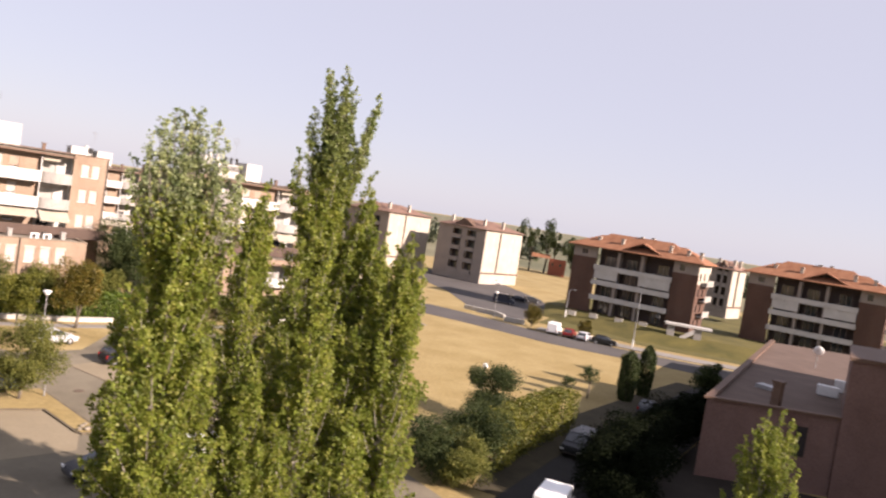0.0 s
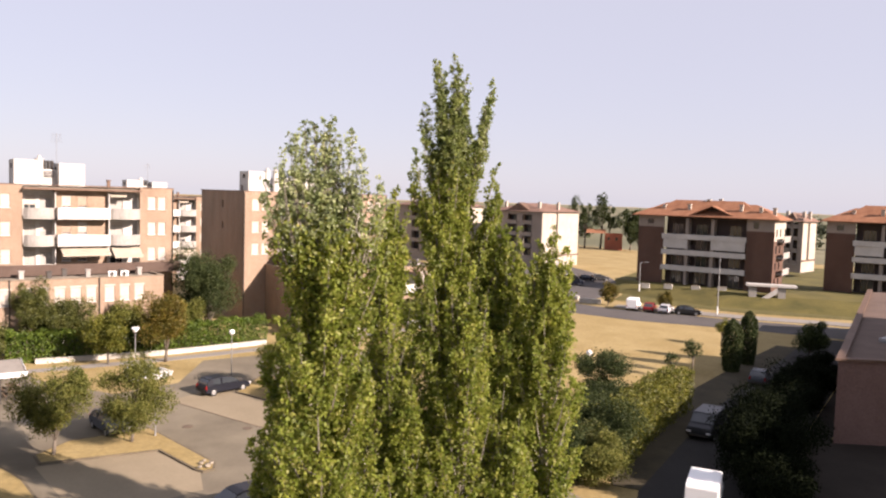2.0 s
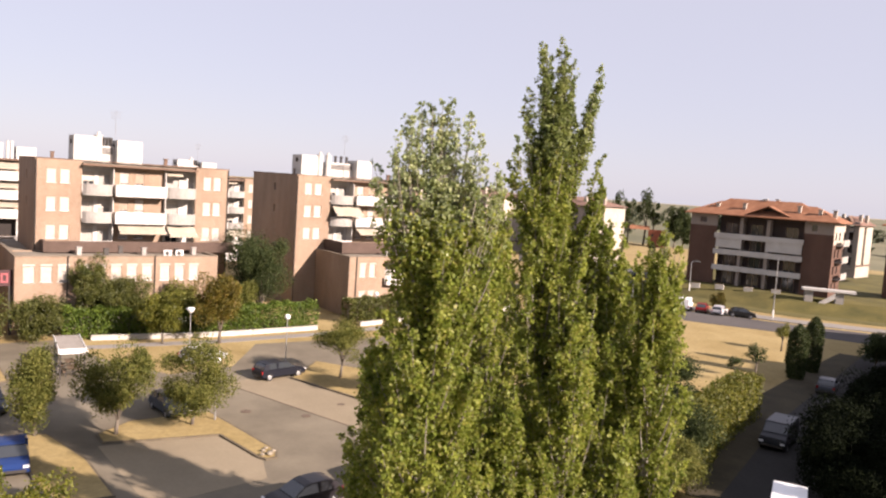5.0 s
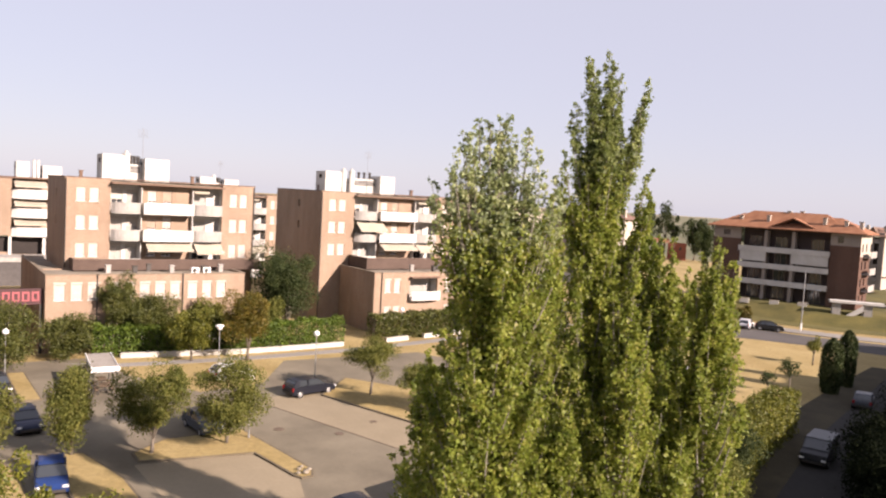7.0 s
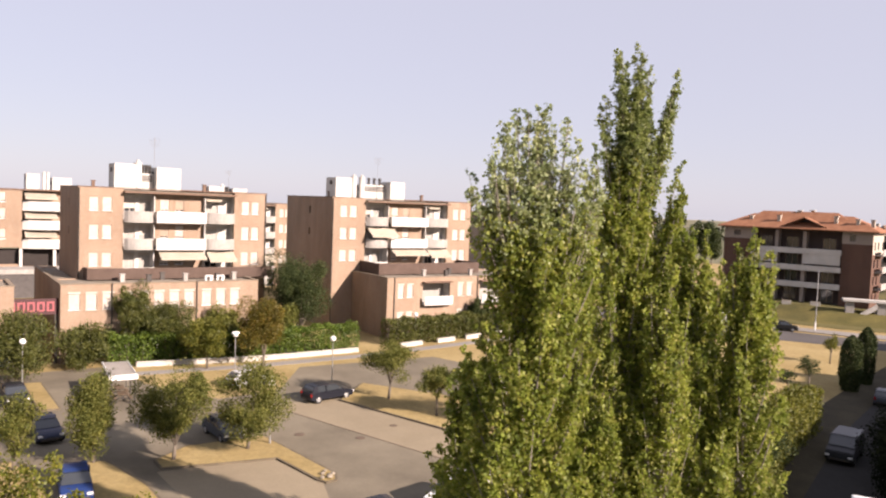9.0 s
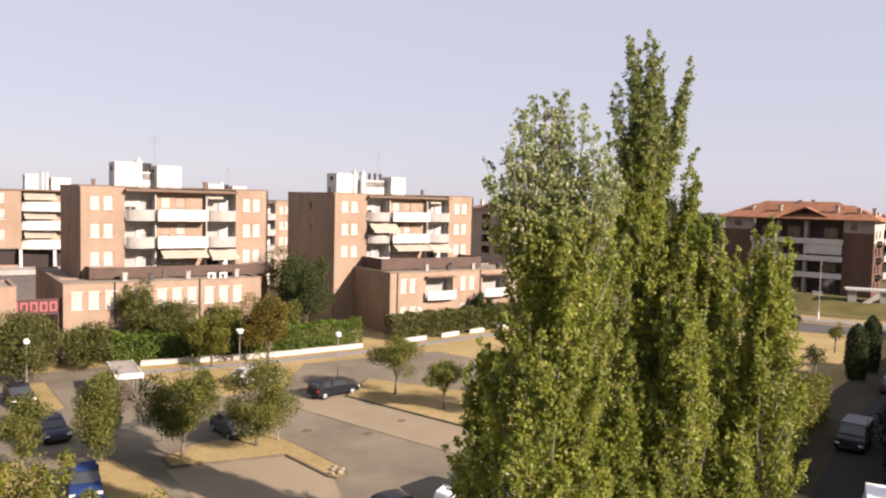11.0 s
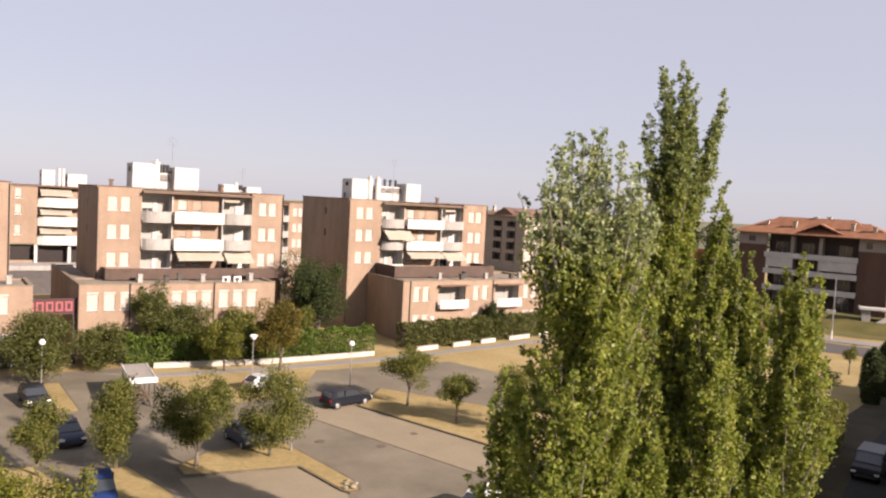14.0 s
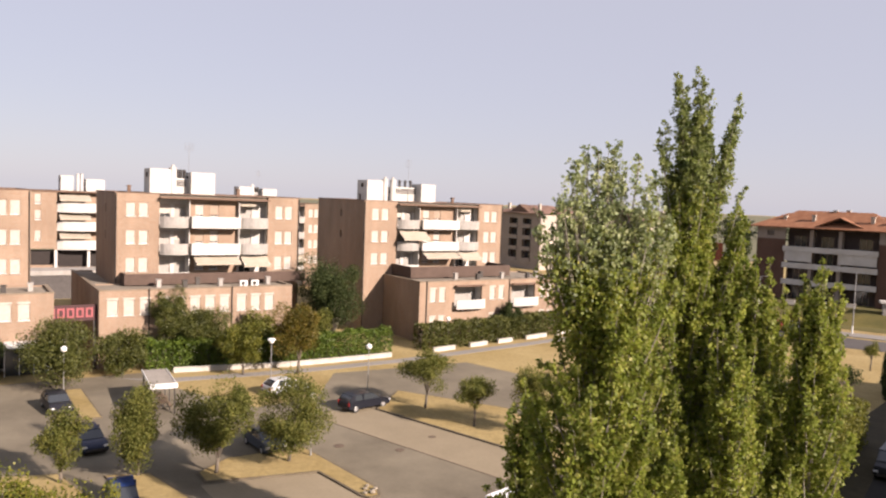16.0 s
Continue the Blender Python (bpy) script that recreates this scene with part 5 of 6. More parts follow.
clump_tree("park_tree", -81.5, 26.6, 8.4, 4.7, 1.2, 5600, 0.26, "leaf_yellow", 21, "tree with yellowing brown leaves by the white wall", group=PARK)
clump_tree("garden_tree", -89.4, 15.4, 8.2, 3.6, 2.0, 4600, 0.24, "leaf_mid", 22, "pointed olive-green tree in front of the shops", group="garden trees")
clump_tree("garden_tree", -89.2, 19.0, 6.2, 6.0, 2.2, 6000, 0.24, "leaf_mid", 23, "broad olive-green bush in front of the shops", group="garden trees")
clump_tree("garden_tree", -92.0, 35.2, 11.4, 7.8, 1.5, 11000, 0.26, "leaf_dark", 24, "large dark tree between two brick buildings", group="garden trees")
clump_tree("garden_tree", -88.6, 24.5, 5.6, 4.2, 0.5, 3000, 0.3, "leaf_green", 25, "green tree behind the hedge", group="garden trees")
clump_tree("garden_tree", -88.4, 31.0, 5.4, 4.4, 0.5, 3000, 0.3, "leaf_green", 26, "green tree behind the hedge", group="garden trees")
clump_tree("garden_tree", -90.0, 60.5, 5.2, 3.0, 0.5, 2200, 0.3, "leaf_dark", 27, "dark pointed shrub among the hedge", group="garden trees")
clump_tree("garden_tree", -88.4, -3.0, 5.4, 6.0, 0.5, 4200, 0.3, "leaf_dark", 28, "dark bushy tree before the shops", group="garden trees")
clump_tree("near_tree", -39.4, -1.2, 8.4, 3.8, 2.5, 4200, 0.2, "leaf_lime", 31, "yellow-green tree close below the camera", group="near trees")
clump_tree("near_tree", -37.6, 1.2, 7.5, 2.3, 2.2, 2400, 0.2, "leaf_lime", 32, "slim yellow-green tree close below the camera", group="near trees")
clump_tree("near_tree", -38.0, -6.0, 8.0, 4.4, 2.2, 5200, 0.2, "leaf_lime", 33, "yellow-green tree close below the camera", group="near trees")
clump_tree("near_tree", -35.3, 3.2, 7.1, 2.2, 2.2, 2000, 0.2, "leaf_lime", 34, "slim yellow-green tree close below the camera", group="near trees")
clump_tree("shrub", -44.4, 51.6, 5.8, 4.8, 0.4, 5600, 0.22, "leaf_dark", 41, "dark rounded shrub at the edge of the field", "shrub", "field shrubs")
clump_tree("shrub", -36.0, 41.5, 5.0, 5.0, 0.3, 5200, 0.2, "leaf_dark", 42, "dark bush below the poplars", "shrub", "field shrubs")
clump_tree("shrub", -35.4, 37.2, 3.8, 4.2, 0.3, 4600, 0.2, "leaf_dark", 43, "dark green bush below the poplars", "shrub", "field shrubs")
clump_tree("shrub", -40.5, 48.0, 3.8, 3.6, 0.2, 3200, 0.2, "leaf_dark", 44, "dark bush at the edge of the field", "shrub", "field shrubs")
clump_tree("shrub", -33.2, 37.8, 3.2, 3.8, 0.2, 4200, 0.2, "leaf_green", 161, "leafy green bush at the mouth of the drive", "shrub", "field shrubs")
clump_tree("shrub", -36.4, 39.0, 3.4, 4.2, 0.2, 4600, 0.2, "leaf_mid", 162, "leafy green bush at the mouth of the drive", "shrub", "field shrubs")
clump_tree("shrub", -39.0, 44.0, 3.4, 4.0, 0.2, 3600, 0.2, "leaf_olive", 163, "olive-green bush behind the drive hedge", "shrub", "field shrubs")
clump_tree("sapling", -48.7, 71.4, 3.8, 2.2, 1.8, 500, 0.2, "leaf_dark", 45, "thin sapling in the dry field", "sapling", "saplings")
clump_tree("sapling", -56.2, 89.0, 3.8, 1.8, 1.4, 600, 0.22, "leaf_olive", 46, "thin sapling beside the road", "sapling", "saplings")
clump_tree("sapling", -49.0, 68.0, 2.6, 1.6, 1.2, 300, 0.2, "leaf_dark", 47, "thin sapling in the dry field", "sapling", "saplings")
clump_tree("shrub", -46.4, 92.2, 4.6, 3.4, 0.3, 3600, 0.25, "leaf_dark", 48, "dark bush beside the drive", "shrub", "drive shrubs")
clump_tree("shrub", -24.6, 44.2, 3.0, 4.6, 0.2, 4200, 0.24, "leaf_shade", 158, "low dark bush in shade beside the drive", "shrub", "drive shrubs")
clump_tree("shrub", -26.6, 46.3, 5.2, 5.6, 0.2, 5200, 0.24, "leaf_shade", 150, "dark dense bush in shade beside the drive", "shrub", "drive shrubs")
clump_tree("shrub", -29.2, 50.5, 5.8, 6.0, 0.2, 5200, 0.24, "leaf_shade", 151, "dark dense bush in shade beside the drive", "shrub", "drive shrubs")
clump_tree("shrub", -31.2, 55.4, 5.6, 5.6, 0.2, 5200, 0.24, "leaf_shade", 152, "dark dense bush in shade beside the drive", "shrub", "drive shrubs")
clump_tree("shrub", -32.7, 60.3, 4.8, 4.4, 0.2, 5200, 0.24, "leaf_shade", 153, "dark dense bush in shade beside the drive", "shrub", "drive shrubs")
clump_tree("shrub", -34.5, 64.2, 4.6, 4.6, 0.2, 5200, 0.24, "leaf_shade", 154, "dark dense bush in shade beside the drive", "shrub", "drive shrubs")
clump_tree("shrub", -35.7, 70.0, 4.2, 4.2, 0.2, 5200, 0.24, "leaf_shade", 155, "dark dense bush in shade beside the drive", "shrub", "drive shrubs")
clump_tree("shrub", -37.7, 76.0, 3.8, 3.8, 0.2, 5200, 0.24, "leaf_shade", 156, "dark dense bush in shade beside the drive", "shrub", "drive shrubs")
poplar(-16.2, 44.8, 9.2, 2.4, 20000, 52, [(-0.9, 9.6, 6), (-0.4, 10.0, 6.5), (0.2, 10.1, 6.5), (0.8, 9.7, 6), (1.3, 9.0, 5.5), (-1.4, 8.8, 5.5)], "bushy sunlit poplar before a brown wall", taper=0.6)
cypress(-47.2, 76.4, 5.6, 2.1, 9000, 53, "clipped upright cypress by the drive")
cypress(-48.2, 81.4, 6.0, 1.9, 8000, 54, "slim clipped upright cypress by the drive")
clump_tree("shrub", -88.0, 105.0, 4.2, 2.8, 0.3, 1600, 0.3, "leaf_yellow", 55, "yellow-green shrub beside parked cars", "shrub", "road shrubs")
clump_tree("shrub", -80.5, 110.5, 3.2, 2.6, 0.2, 1200, 0.3, "leaf_yellow", 56, "yellowish shrub behind parked cars", "shrub", "road shrubs")
for i, (x, y, h, w, bare, n) in enumerate(((-203, 222, 20, 5.5, 7, 700), (-198, 224, 18, 4.5, 6, 520), (-194.5, 229, 22.5, 6.0, 8, 800), (-190, 228, 17, 4.5, 6, 450), (-184.5, 234, 15.5, 8.5, 2, 2200), (-178, 231, 12.5, 6.5, 1.5, 1300))):
    clump_tree("far_tree", x, y, h, w, bare, n, 0.75, "leaf_dark", 60 + i, "dark tree far beyond the flats", group="far trees", clumps=13 if bare > 5 else 20)
for i, (x, y, h, w) in enumerate(((-108, 69, 6, 6), (-112, 74, 5, 6), (-118, 66, 7, 6), (-100, 78, 4, 5), (-125, 60, 8, 7))):
    clump_tree("garden_tree", x, y, h, w, 1.0, 2600, 0.35, "leaf_green" if i % 2 else "leaf_olive", 80 + i, "green garden tree beside the brick flats", group="garden trees", clumps=16)


def hedge(name, pts, H, W, mat, seed, label, leaf=0.17, dens=120):
    """A clipped hedge: woody core and a skin of leaves with an uneven top."""
    rng = np.random.default_rng(seed)
    for (x0, y0), (x1, y1) in zip(pts, pts[1:]):
        L = math.hypot(x1 - x0, y1 - y0)
        t = thing(name, pose(x0, y0, 0, 0, 0, math.degrees(math.atan2(y1 - y0, x1 - x0))), label, "hedge", name + " row")
        bm = bmesh.new()
        k = max(2, int(L / 0.7))
        for i in range(k):
            u = L * (i + 0.5) / k
            tube(bm, (u, 0, 0), (u + 0.1, 0.05, H * 0.7), 0.05, 0.03, 5)
            for j in (-1, 1):
                tube(bm, (u, 0, H * 0.25), (u + 0.25 * j, W * 0.3 * j, H * 0.75), 0.03, 0.015, 4)
        part("stems", bm, M["bark"], t)
        n = int(dens * L * (H + W))
        side = rng.uniform(0, 2 * H + W, n)
        d = rng.uniform(0, 1, n) ** 2 * 0.4
        u = rng.uniform(-0.1, L + 0.1, n)
        bump = 0.16 * np.sin(u * 1.9 + seed) + 0.12 * np.sin(u * 4.3) + 0.1 * rng.normal(size=n)
        y = np.where(side < H, -W / 2 + d, np.where(side < H + W, side - H - W / 2, W / 2 - d))
        z = np.where(side < H, side, np.where(side < H + W, H - d + bump, 2 * H + W - side))
        y = y + 0.1 * rng.normal(size=n) + np.where(side < H, -1, np.where(side < H + W, 0, 1)) * bump * 0.5
        leaf_mesh("foliage", np.stack([u, y, np.maximum(z, 0.04)], 1), leaf, M[mat], t, rng)


hedge("garden_hedge", [(-88.4, 13.0), (-87.8, 18.0), (-87.0, 22.5), (-86.4, 27.0), (-86.3, 31.5), (-86.4, 36.0), (-86.5, 39.8)], 3.0, 1.8, "leaf_hedge", 1, "bright green clipped hedge behind a white wall", 0.17, 210)
hedge("dark_hedge", [(-87.3, 44.5), (-88.0, 51.0), (-88.9, 58.0), (-90.1, 66.0), (-91.8, 75.0)], 3.0, 2.0, "leaf_mid", 2, "dark green hedge below low flats", 0.2, 150)
hedge("drive_hedge", [(-35.3, 42.1), (-37.8, 47.6), (-40.0, 53.7), (-41.5, 58.7)], 3.6, 2.3, "leaf_olive", 3, "olive-green clipped hedge along the drive", 0.15, 170)


# ---- lamps ----
def globe_lamp(x, y, H, label, disc=False, group="globe lamps"):
    t = thing("park_lamp", pose(x, y, 0), label, "lamp post", group)
    bm = bmesh.new()
    tube(bm, (0, 0, 0), (0, 0, 0.5), 0.09, 0.07, 10)
    part("base", bm, M["metal"], t)
    bm = bmesh.new()
    tube(bm, (0, 0, 0.5), (0, 0, H - 0.25), 0.05, 0.04, 10)
    part("pole", bm, M["metal"], t)
    bm = bmesh.new()
    tube(bm, (0, 0, H - 0.27), (0, 0, H - 0.17), 0.1, 0.12, 12)
    part("collar", bm, M["metal_dark"], t)
    bm = bmesh.new()
    ball(bm, (0, 0, H), 0.27, 3)
    part("globe", bm, M["globe"], t, smooth=True)
    if disc:
        bm = bmesh.new()
        tube(bm, (0, 0, H + 0.12), (0, 0, H + 0.24), 0.42, 0.3, 20)
        part("reflector", bm, M["white_metal"], t)
    return t


globe_lamp(-57.35, 17.8, 4.4, "white globe lamp on a grey pole on a grass island")
globe_lamp(-79.4, 22.9, 4.0, "lamp with a white globe and disc by the footpath", True)
globe_lamp(-71.2, 29.4, 4.5, "white globe lamp beside the car park lane")
globe_lamp(-81.3, 4.7, 4.2, "white globe lamp on a pole before a tree")
globe_lamp(-87.2, 48.7, 3.6, "white globe lamp behind the white wall")
globe_lamp(-47.6, 53.4, 4.3, "white globe lamp at the edge of the field")
globe_lamp(-96.0, 103.5, 4.7, "white globe lamp beside the road")


def street_lamp(x, y, H, label, z=0.0):
    t = thing("street_lamp", pose(x, y, z, 0, 0, 30), label, "street lamp", "street lamps")
    bm = bmesh.new()
    tube(bm, (0, 0, 0), (0, 0, H), 0.1, 0.06, 10)
    part("pole", bm, M["metal"], t)
    bm = bmesh.new()
    tube(bm, (0, 0, 0), (0, 0, 1.4), 0.14, 0.13, 10)
    part("base", bm, M["white_metal"], t)
    bm = bmesh.new()
    tube(bm, (0, 0, H), (0.9, 0, H + 0.15), 0.05, 0.04, 8)
    part("arm", bm, M["metal"], t)
    bm = bmesh.new()
    box(bm, 0.8, 1.5, -0.14, 0.14, H + 0.08, H + 0.24, 0.04)
    part("head", bm, M["metal"], t)


street_lamp(-72.2, 113.6, 9.6, "tall grey street lamp on the pavement")
street_lamp(-95.6, 123.6, 5.6, "grey street lamp before the flats", 0.7)


# ---- vehicles ----
def car(x, y, heading, col, label, kind="hatch", L=4.2, W=1.72, Hh=1.46):
    t = thing("parked_car" if kind != "van" else "parked_van", pose(x, y, 0.02, 0, 0, heading), label, "car" if kind != "van" else "van", "parked vehicles")
    pm = paint("paint_" + label.split()[0], col)
    a, b = -L / 2, L / 2
    if kind == "van":
        prof = [(a, 0.35), (a + 0.02, Hh * 0.95), (a + 0.2, Hh), (b - 1.5, Hh), (b - 0.75, 1.15), (b - 0.1, 0.95), (b, 0.6), (b - 0.03, 0.35)]
        cab = [(b - 1.75, 1.15), (b - 1.7, Hh - 0.18), (b - 1.42, Hh - 0.12), (b - 0.86, 1.15)]
    elif kind == "estate":
        prof = [(a + 0.05, 0.28), (a, 0.5), (a + 0.03, 0.85), (a + 0.14, 0.97), (b - 1.15, 0.95), (b - 0.6, 0.9), (b - 0.2, 0.78), (b, 0.58), (b - 0.05, 0.28)]
        cab = [(a + 0.12, 0.95), (a + 0.24, 1.2), (a + 0.46, Hh - 0.07), (a + 0.9, Hh - 0.01), (b - 2.35, Hh), (b - 1.85, Hh - 0.08), (b - 1.05, 0.95)]
    else:
        prof = [(a + 0.05, 0.28), (a, 0.5), (a + 0.03, 0.82), (a + 0.16, 0.94), (b - 1.1, 0.92), (b - 0.55, 0.86), (b - 0.18, 0.74), (b, 0.55), (b - 0.05, 0.28)]
        cab = [(a + 0.14, 0.92), (a + 0.34, 1.17), (a + 0.68, Hh - 0.07), (a + 1.1, Hh - 0.01), (b - 2.2, Hh), (b - 1.75, Hh - 0.08), (b - 0.98, 0.92)]

    def loft(pts, w0, w1, zlo, zhi, soft=0.05):
        bm = bmesh.new()
        rings = []
        for s in (-1, 1):
            rings.append([bm.verts.new((px, s * (w0 + (w1 - w0) * max(0, min(1, (pz - zlo) / (zhi - zlo)))) / 2, pz)) for px, pz in pts])
        bm.faces.new(rings[0])
        bm.faces.new(rings[1][::-1])
        k = len(pts)
        for i in range(k):
            bm.faces.new((rings[0][i], rings[1][i], rings[1][(i + 1) % k], rings[0][(i + 1) % k]))
        bmesh.ops.recalc_face_normals(bm, faces=bm.faces)
        bmesh.ops.bevel(bm, geom=bm.edges[:], offset=soft, segments=2, affect="EDGES")
        return bm

    part("body", loft(prof, W, W * 0.96, 0.35, Hh), pm, t, smooth=False)
    if kind == "van":
        bm = loft([(px, pz) for px, pz in cab], W + 0.012, W * 0.975, 0.9, Hh)
        part("glazing", bm, M["glass"], t)
        bm = bmesh.new()
        for f in (((b - 1.42, Hh - 0.1), (b - 0.8, 1.2)),):
            (xa, za), (xb, zb) = f
            vs = [bm.verts.new(p) for p in ((xa + 0.04, -W * 0.42, za + 0.03), (xb + 0.04, -W * 0.45, zb + 0.03), (xb + 0.04, W * 0.45, zb + 0.03), (xa + 0.04, W * 0.42, za + 0.03))]
            bm.faces.new(vs)
        part("windscreen", bm, M["glass"], t)
    else:
        part("glazing", loft(cab, W * 0.95, W * 0.78, 0.92, Hh), M["glass"], t)
        roof = [p for p in cab if p[1] > Hh - 0.1]
        lid = [(px, pz + 0.02) for px, pz in roof] + [(roof[-1][0] - 0.1, Hh - 0.11), (roof[0][0] + 0.05, Hh - 0.11)]
        part("roof", loft(lid, W * 0.8, W * 0.76, Hh - 0.12, Hh, 0.015), pm, t)
        rear = [(cab[0][0] - 0.01, 0.93), (cab[1][0] - 0.01, 1.19), (cab[2][0], Hh - 0.06), (cab[2][0] + 0.3, Hh - 0.06), (cab[0][0] + 0.62, 0.93)]
        for sy2 in (-1, 1):
            bm = bmesh.new()
            ring = [[bm.verts.new((px, sy2 * (W * (0.955 - 0.17 * (pz - 0.92) / (Hh - 0.92)) / 2 - d), pz)) for px, pz in rear] for d in (0, 0.08)]
            bm.faces.new(ring[0])
            bm.faces.new(ring[1][::-1])
            for k in range(5):
                bm.faces.new((ring[0][k], ring[0][(k + 1) % 5], ring[1][(k + 1) % 5], ring[1][k]))
            bmesh.ops.recalc_face_normals(bm, faces=bm.faces)
            part("rear_pillar", bm, pm, t)
        bm = bmesh.new()
        mx = (roof[0][0] + roof[-1][0]) / 2
        box(bm, mx - 0.06, mx + 0.06, -W * 0.47, W * 0.47, 0.9, Hh - 0.05)
        part("door_pillar", bm, pm, t)
    for sx2 in (a + 0.75, b - 0.8):
        for sy2 in (-1, 1):
            bm = bmesh.new()
            tube(bm, (sx2, sy2 * (W / 2 - 0.2), 0.31), (sx2, sy2 * (W / 2 + 0.01), 0.31), 0.31, 0.31, 18)
            wheel = part("wheel", bm, M["tyre"], t)
            bm = bmesh.new()
            tube(bm, (sx2, sy2 * (W / 2 + 0.008), 0.31), (sx2, sy2 * (W / 2 + 0.02), 0.31), 0.2, 0.17, 14)
            part("rim", bm, M["metal"], wheel)
    for sy2 in (-1, 1):
        bm = bmesh.new()
        box(bm, b - 0.12, b + 0.005, sy2 * W * 0.4 - 0.18, sy2 * W * 0.4 + 0.14, 0.58, 0.72, 0.02)
        part("headlight", bm, M["lamp_clear"], t)
        bm = bmesh.new()
        box(bm, a - 0.01, a + 0.1, sy2 * W * 0.42 - 0.1, sy2 * W * 0.42 + 0.08, 0.62, 0.92, 0.02)
        part("tail_light", bm, M["lamp_red"], t)
    bm = bmesh.new()
    box(bm, b - 0.02, b + 0.03, -W * 0.4, W * 0.4, 0.32, 0.5, 0.02)
    part("bumper", bm, M["metal_dark"], t)
    bm = bmesh.new()
    box(bm, a - 0.03, a + 0.02, -W * 0.4, W * 0.4, 0.32, 0.5, 0.02)
    part("bumper", bm, M["metal_dark"], t)
    return t


car(-67.0, 26.9, 100, (0.012, 0.013, 0.018), "black estate car parked at the end of a bay", "estate", 4.5, 1.75, 1.5)
car(-60.6, 15.6, 5, (0.05, 0.06, 0.075), "dark grey car parked in the shade of a tree")
car(-74.6, 22.6, 100, (0.4, 0.41, 0.42), "silver car parked behind a small tree")
car(-77.0, 3.7, 5, (0.015, 0.015, 0.02), "black car parked beside a lamp post")
car(-66.0, 4.6, 5, (0.02, 0.025, 0.05), "dark blue car parked in tree shade")
car(-54.0, 4.7, -6, (0.012, 0.03, 0.11), "blue car parked below yellow-green trees")
van = car(-41.5, 23.0, 281, (0.75, 0.75, 0.74), "white van with a red disc beside the poplars", "van", 4.4, 1.8, 1.85)
bm = bmesh.new()
tube(bm, (-0.55, 0.89, 1.2), (-0.55, 0.915, 1.2), 0.48, 0.48, 24)
part("disc", bm, M["sign_red"], van, "round red emblem")
car(-41.55, 17.2, 276, (0.016, 0.014, 0.016), "black car parked alongside a white van")
car(-35.5, 53.6, 288, (0.016, 0.017, 0.02), "dark grey van in shade on the drive", "van", 4.6, 1.85, 1.85)
car(-42.6, 74.2, 112, (0.055, 0.06, 0.07), "grey car in shade on the drive")
car(-38.0, 78.5, 118, (0.04, 0.045, 0.055), "grey car in deep shade on the drive")
car(-27.2, 40.5, 118, (0.8, 0.8, 0.78), "white van standing at the mouth of the drive", "van", 4.8, 1.9, 2.0)
car(-82.8, 105.4, 118, (0.75, 0.75, 0.75), "white delivery van parked beside the road", "van", 4.4, 1.8, 2.0)
car(-80.2, 106.4, 118, (0.2, 0.02, 0.02), "dark red car parked beside the road")
car(-77.6, 107.2, 112, (0.5, 0.5, 0.52), "silver car parked beside the road")
car(-74.6, 108.9, 30, (0.02, 0.02, 0.02), "black car parked beside the road")
car(-113.5, 124.0, 40, (0.03, 0.035, 0.05), "dark van in the parking yard", "van", 4.8, 1.9, 2.1)
car(-117.0, 132.5, 60, (0.02, 0.02, 0.025), "black car in the parking yard")
car(-116.5, 136.5, 60, (0.03, 0.03, 0.03), "dark car in the parking yard")
car(-152.0, 150.0, 60, (0.4, 0.4, 0.42), "silver car before the cream flats")
car(-147.0, 154.0, 60, (0.5, 0.5, 0.5), "pale car before the cream flats")


# ---- small structures ----
def shelter():
    t = thing("shelter", pose(-72.0, 11.05, 0, 0, 0, 175), "open shelter with a flat wooden roof and white fascia", "shelter")
    for i in range(12):
        bm = bmesh.new()
        box(bm, 0.02 + i * 0.5, 0.48 + i * 0.5, -0.98, 0.98, 2.42, 2.5)
        part("roof_board", bm, M["greyboard"], t, "pale grey weathered roof board")
    for y in (-1.02, 1.02):
        bm = bmesh.new()
        box(bm, 0, 6.1, y - 0.035, y + 0.035, 2.32, 2.56, 0.01)
        part("edge_board", bm, M["white_metal"], t, "white roof edge board")
    bm = bmesh.new()
    box(bm, -0.12, -0.02, -1.1, 1.1, 2.2, 2.62, 0.02)
    part("fascia", bm, M["white_metal"], t, "white fascia board")
    for u in (0.2, 3.0, 5.7):
        for y in (-0.9, 0.9):
            bm = bmesh.new()
            box(bm, u, u + 0.1, y - 0.05, y + 0.05, 0, 2.415)
            part("post", bm, M["metal_dark"], t)
    bm = bmesh.new()
    box(bm, 1.4, 5.6, 0.96, 1.0, 0.3, 1.5)
    part("side_panel", bm, M["greyboard"], t, "pale low side panel")
    for k in range(2):
        tb = thing("picnic_table", t.matrix_world @ pose(0.9 + 2.2 * k, -0.1, 0), "weathered wooden table with benches under a shelter", "table", "picnic tables")
        for j in range(4):
            bm = bmesh.new()
            box(bm, 0, 1.5, -0.38 + j * 0.19, -0.21 + j * 0.19, 0.72, 0.76)
            part("plank", bm, M["wood"], tb)
        for y in (-0.72, 0.5):
            bm = bmesh.new()
            box(bm, 0, 1.5, y, y + 0.22, 0.42, 0.46)
            part("bench_seat", bm, M["wood"], tb)
        for u in (0.2, 1.24):
            bm = bmesh.new()
            box(bm, u, u + 0.06, -0.7, 0.7, 0.36, 0.42)
            for y in (-0.55, 0.5):
                box(bm, u, u + 0.06, y - 0.05, y + 0.05, 0, 0.36)
            box(bm, u, u + 0.06, -0.06, 0.06, 0.42, 0.72)
            part("trestle", bm, M["metal_dark"], tb)


shelter()


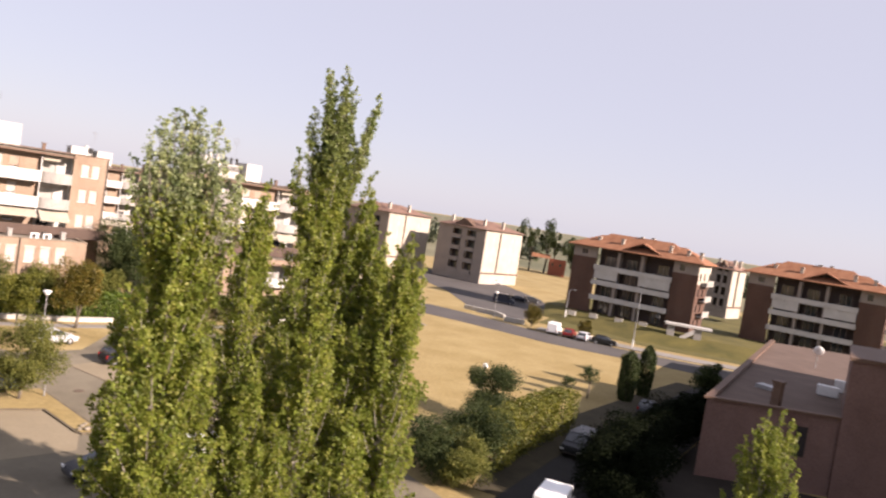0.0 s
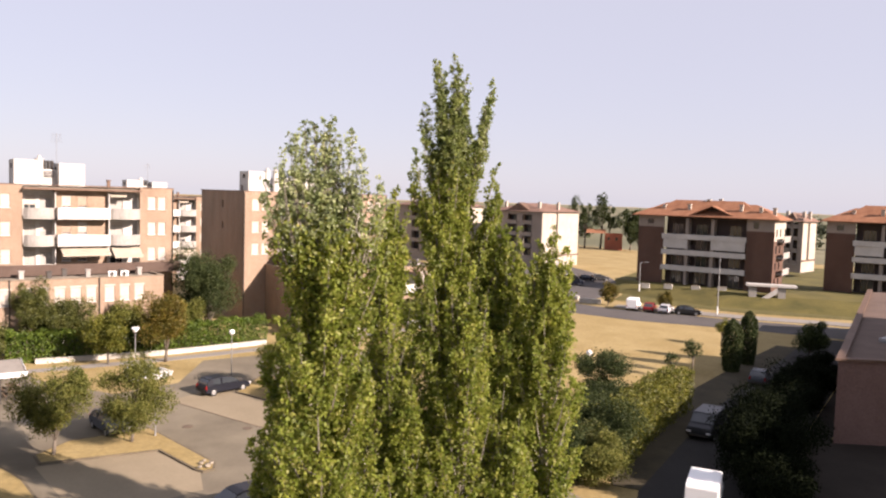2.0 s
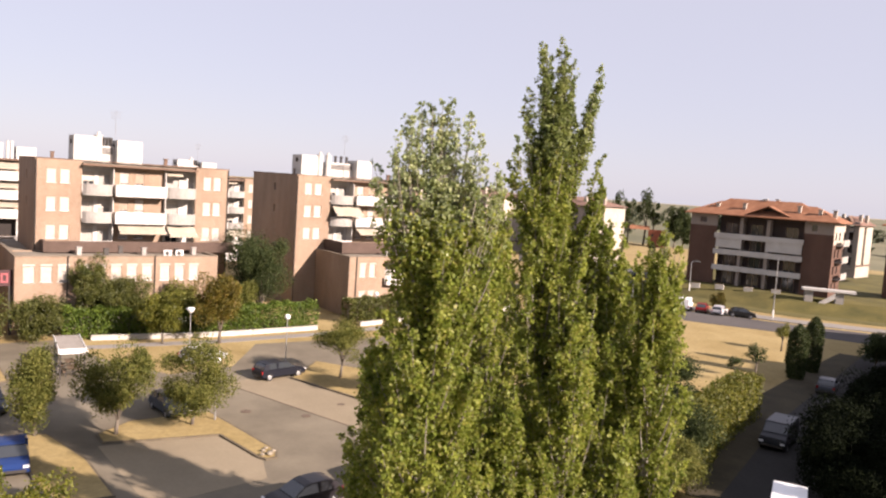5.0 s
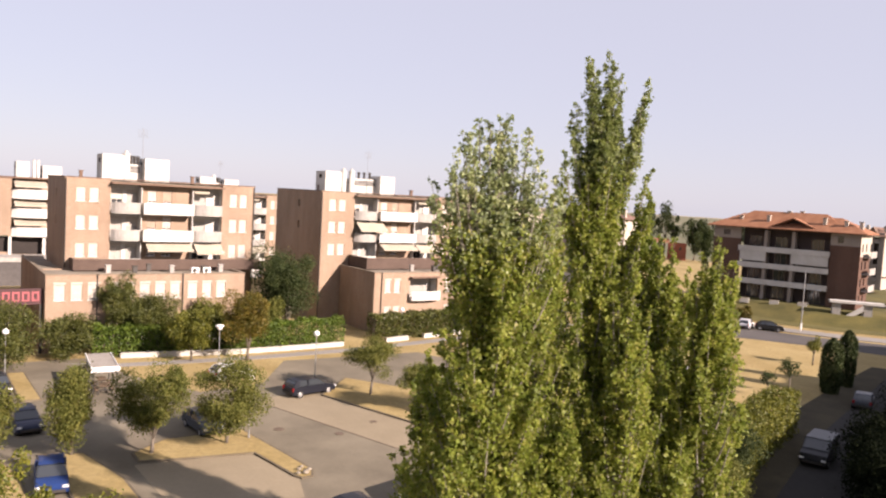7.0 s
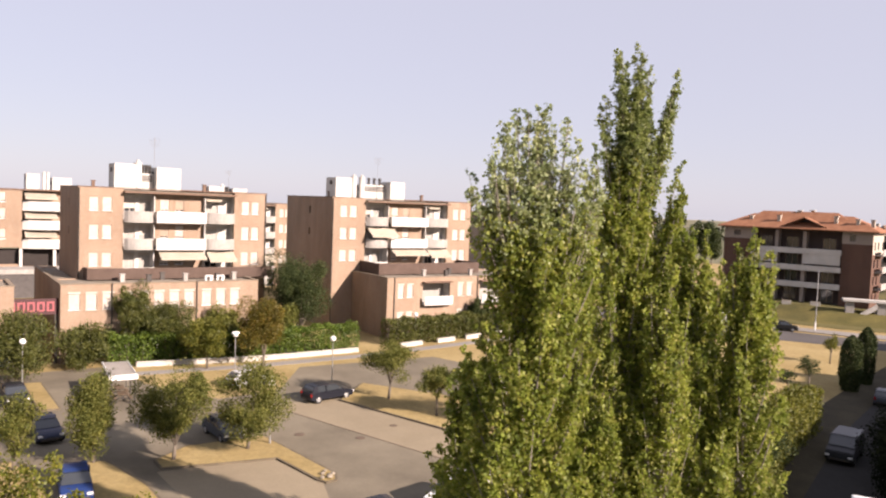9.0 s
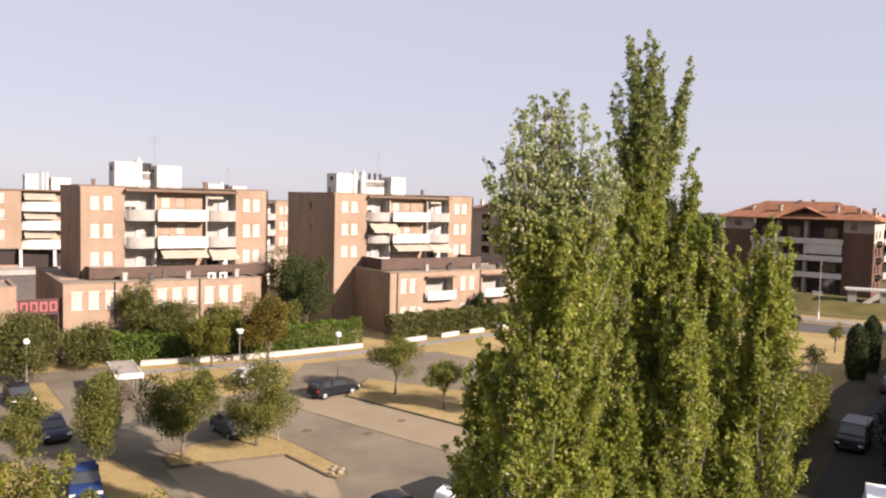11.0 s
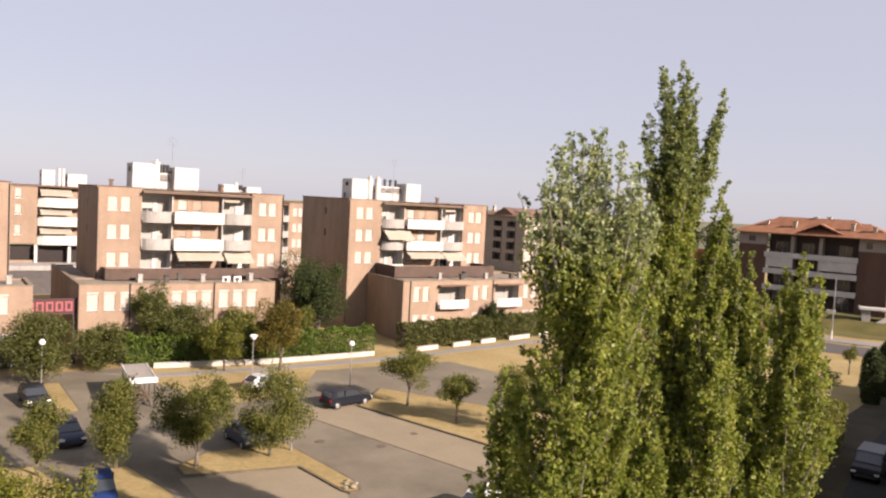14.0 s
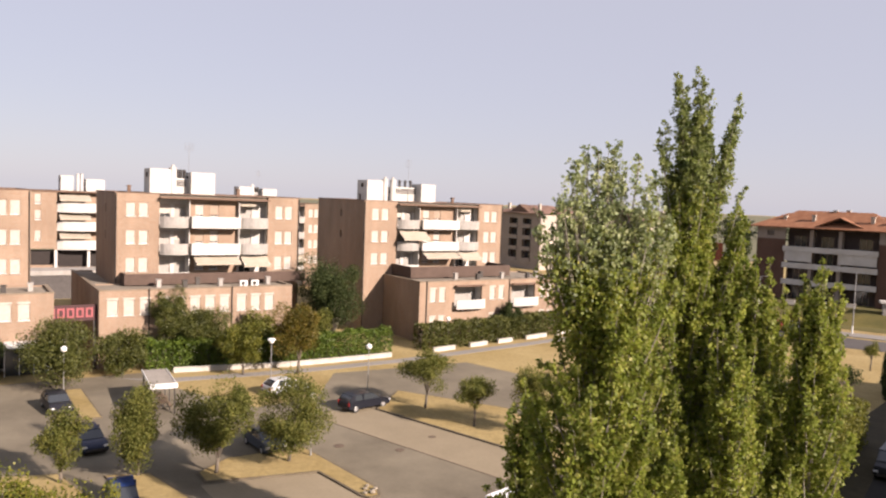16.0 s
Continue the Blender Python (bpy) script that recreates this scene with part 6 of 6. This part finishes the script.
def stair_canopy():
    t = thing("entrance_canopy", pose(-76.4, 129.4, 0, 0, 0, 35), "concrete canopy over steps up the slope", "canopy")
    bm = bmesh.new()
    box(bm, 0, 8.5, 0, 2.4, 3.6, 4.0, 0.03)
    part("roof", bm, M["plaster"], t, "pale flat canopy roof")
    for u in (0.5, 5.4):
        bm = bmesh.new()
        box(bm, u, u + 1.3, 0.4, 1.8, 0, 3.6)
        part("pier", bm, M["plaster_grey"], t)
    for i in range(12):
        bm = bmesh.new()
        box(bm, 2.3 + 0.28 * i, 2.58 + 0.28 * i, 0.6, 1.9, 0, 0.2 + 0.17 * i)
        part("step", bm, M["pavement"], t)
    bm = bmesh.new()
    prism(bm, [(1.9, 0.2), (5.3, 2.5), (5.3, 3.5), (1.9, 1.0)], 0, 0.2)
    r = part("stair_wall", bm, M["plaster"], t, "white sloping stair wall")
    r.matrix_local = Matrix.Translation((0, 0.3, 0)) @ Matrix.Rotation(radians(90), 4, "X")


stair_canopy()
for i, (x, y, z) in enumerate(((-95.6, 125.5, 1.2), (-91.8, 127.6, 1.4), (-87.0, 129.6, 1.5), (-82.4, 131.2, 1.7))):
    t = thing("planter", pose(x, y, z, 0, 0, 28), "white concrete planter before the flats", "planter", "planters")
    bm = bmesh.new()
    box(bm, -0.8, 0.8, -0.4, 0.4, 0, 0.95, 0.04)
    part("tub", bm, M["whitewall"], t)
    bm = bmesh.new()
    box(bm, -0.7, 0.7, -0.3, 0.3, 0.952, 0.98)
    part("soil", bm, M["soil"], t)
for pts in ([(-104.6, 104.0), (-98.5, 106.5), (-95.0, 105.4)], [(-93.2, 103.4), (-90.0, 105.6)]):
    low_wall(pts, 0.7, 0.5)
for x, y, r in ((-55.8, 24.2, 0.35), (-57.4, 28.0, 0.3), (-58.6, 20.6, 0.4)):
    bm = bmesh.new()
    tube(bm, (x, y, 0.0), (x, y, 0.045), r, r, 20)
    tagged(part("manhole_cover", bm, M["iron"]), "rusty iron manhole cover in the paving", "manhole cover", "manhole covers", "structure")


def far_woods():
    """Far tree lines, too distant to tell one tree from another."""
    rng = np.random.default_rng(77)
    pts = []
    for (x0, y0), (x1, y1), h in (((-640, -420), (-560, 60), 9), ((-520, 20), (-470, 210), 11), ((-430, 250), (-330, 420), 11), ((-320, 430), (-120, 520), 12), ((-130, 520), (60, 560), 13), ((-300, 262), (-252, 300), 10), ((-180, 330), (-60, 360), 9), ((-30, 330), (70, 400), 10)):
        L = math.hypot(x1 - x0, y1 - y0)
        for i in range(int(L / 5)):
            f = rng.uniform(0, 1)
            c = np.array((x0 + (x1 - x0) * f + rng.normal() * 5, y0 + (y1 - y0) * f + rng.normal() * 5, 0))
            hh = h * rng.uniform(0.55, 1.15)
            p = rng.normal(size=(110, 3))
            p /= np.linalg.norm(p, axis=1)[:, None]
            pts.append(c + (0, 0, hh * 0.5) + p * np.array((4.5, 4.5, hh * 0.5)) * rng.uniform(0.6, 1.05, (110, 1)))
    allp = np.concatenate(pts)
    allp[:, 2] = np.maximum(allp[:, 2], 0.3)
    ob = leaf_mesh("far_woods", allp, 1.7, M["leaf_far"], None, rng)
    tagged(ob, "far tree lines on the horizon greyed for haze", "woods", kind="stuff")


far_woods()


def stone(x, y, r, seed):
    rng = np.random.default_rng(seed)
    bm = bmesh.new()
    bmesh.ops.create_icosphere(bm, subdivisions=2, radius=r)
    for v in bm.verts:
        v.co *= 0.85 + 0.3 * rng.uniform()
        v.co.z = max(v.co.z * 0.7, -0.3 * r)
    ob = part("stone", bm, M["kerb"])
    ob.matrix_world = pose(x, y, 0.3 * r + 0.16, 0, 0, 40 * seed)
    tagged(ob, "pale stone added for the kerb glare at an island tip", "stone", "pale stones")


# added stones stand in for bright glare on the rounded kerb end
for i, (x, y, r) in enumerate(((-49.2, 18.5, 0.22), (-49.6, 18.9, 0.17), (-49.3, 18.05, 0.15), (-49.9, 18.35, 0.16), (-50.3, 18.7, 0.14))):
    stone(x, y, r, i + 1)
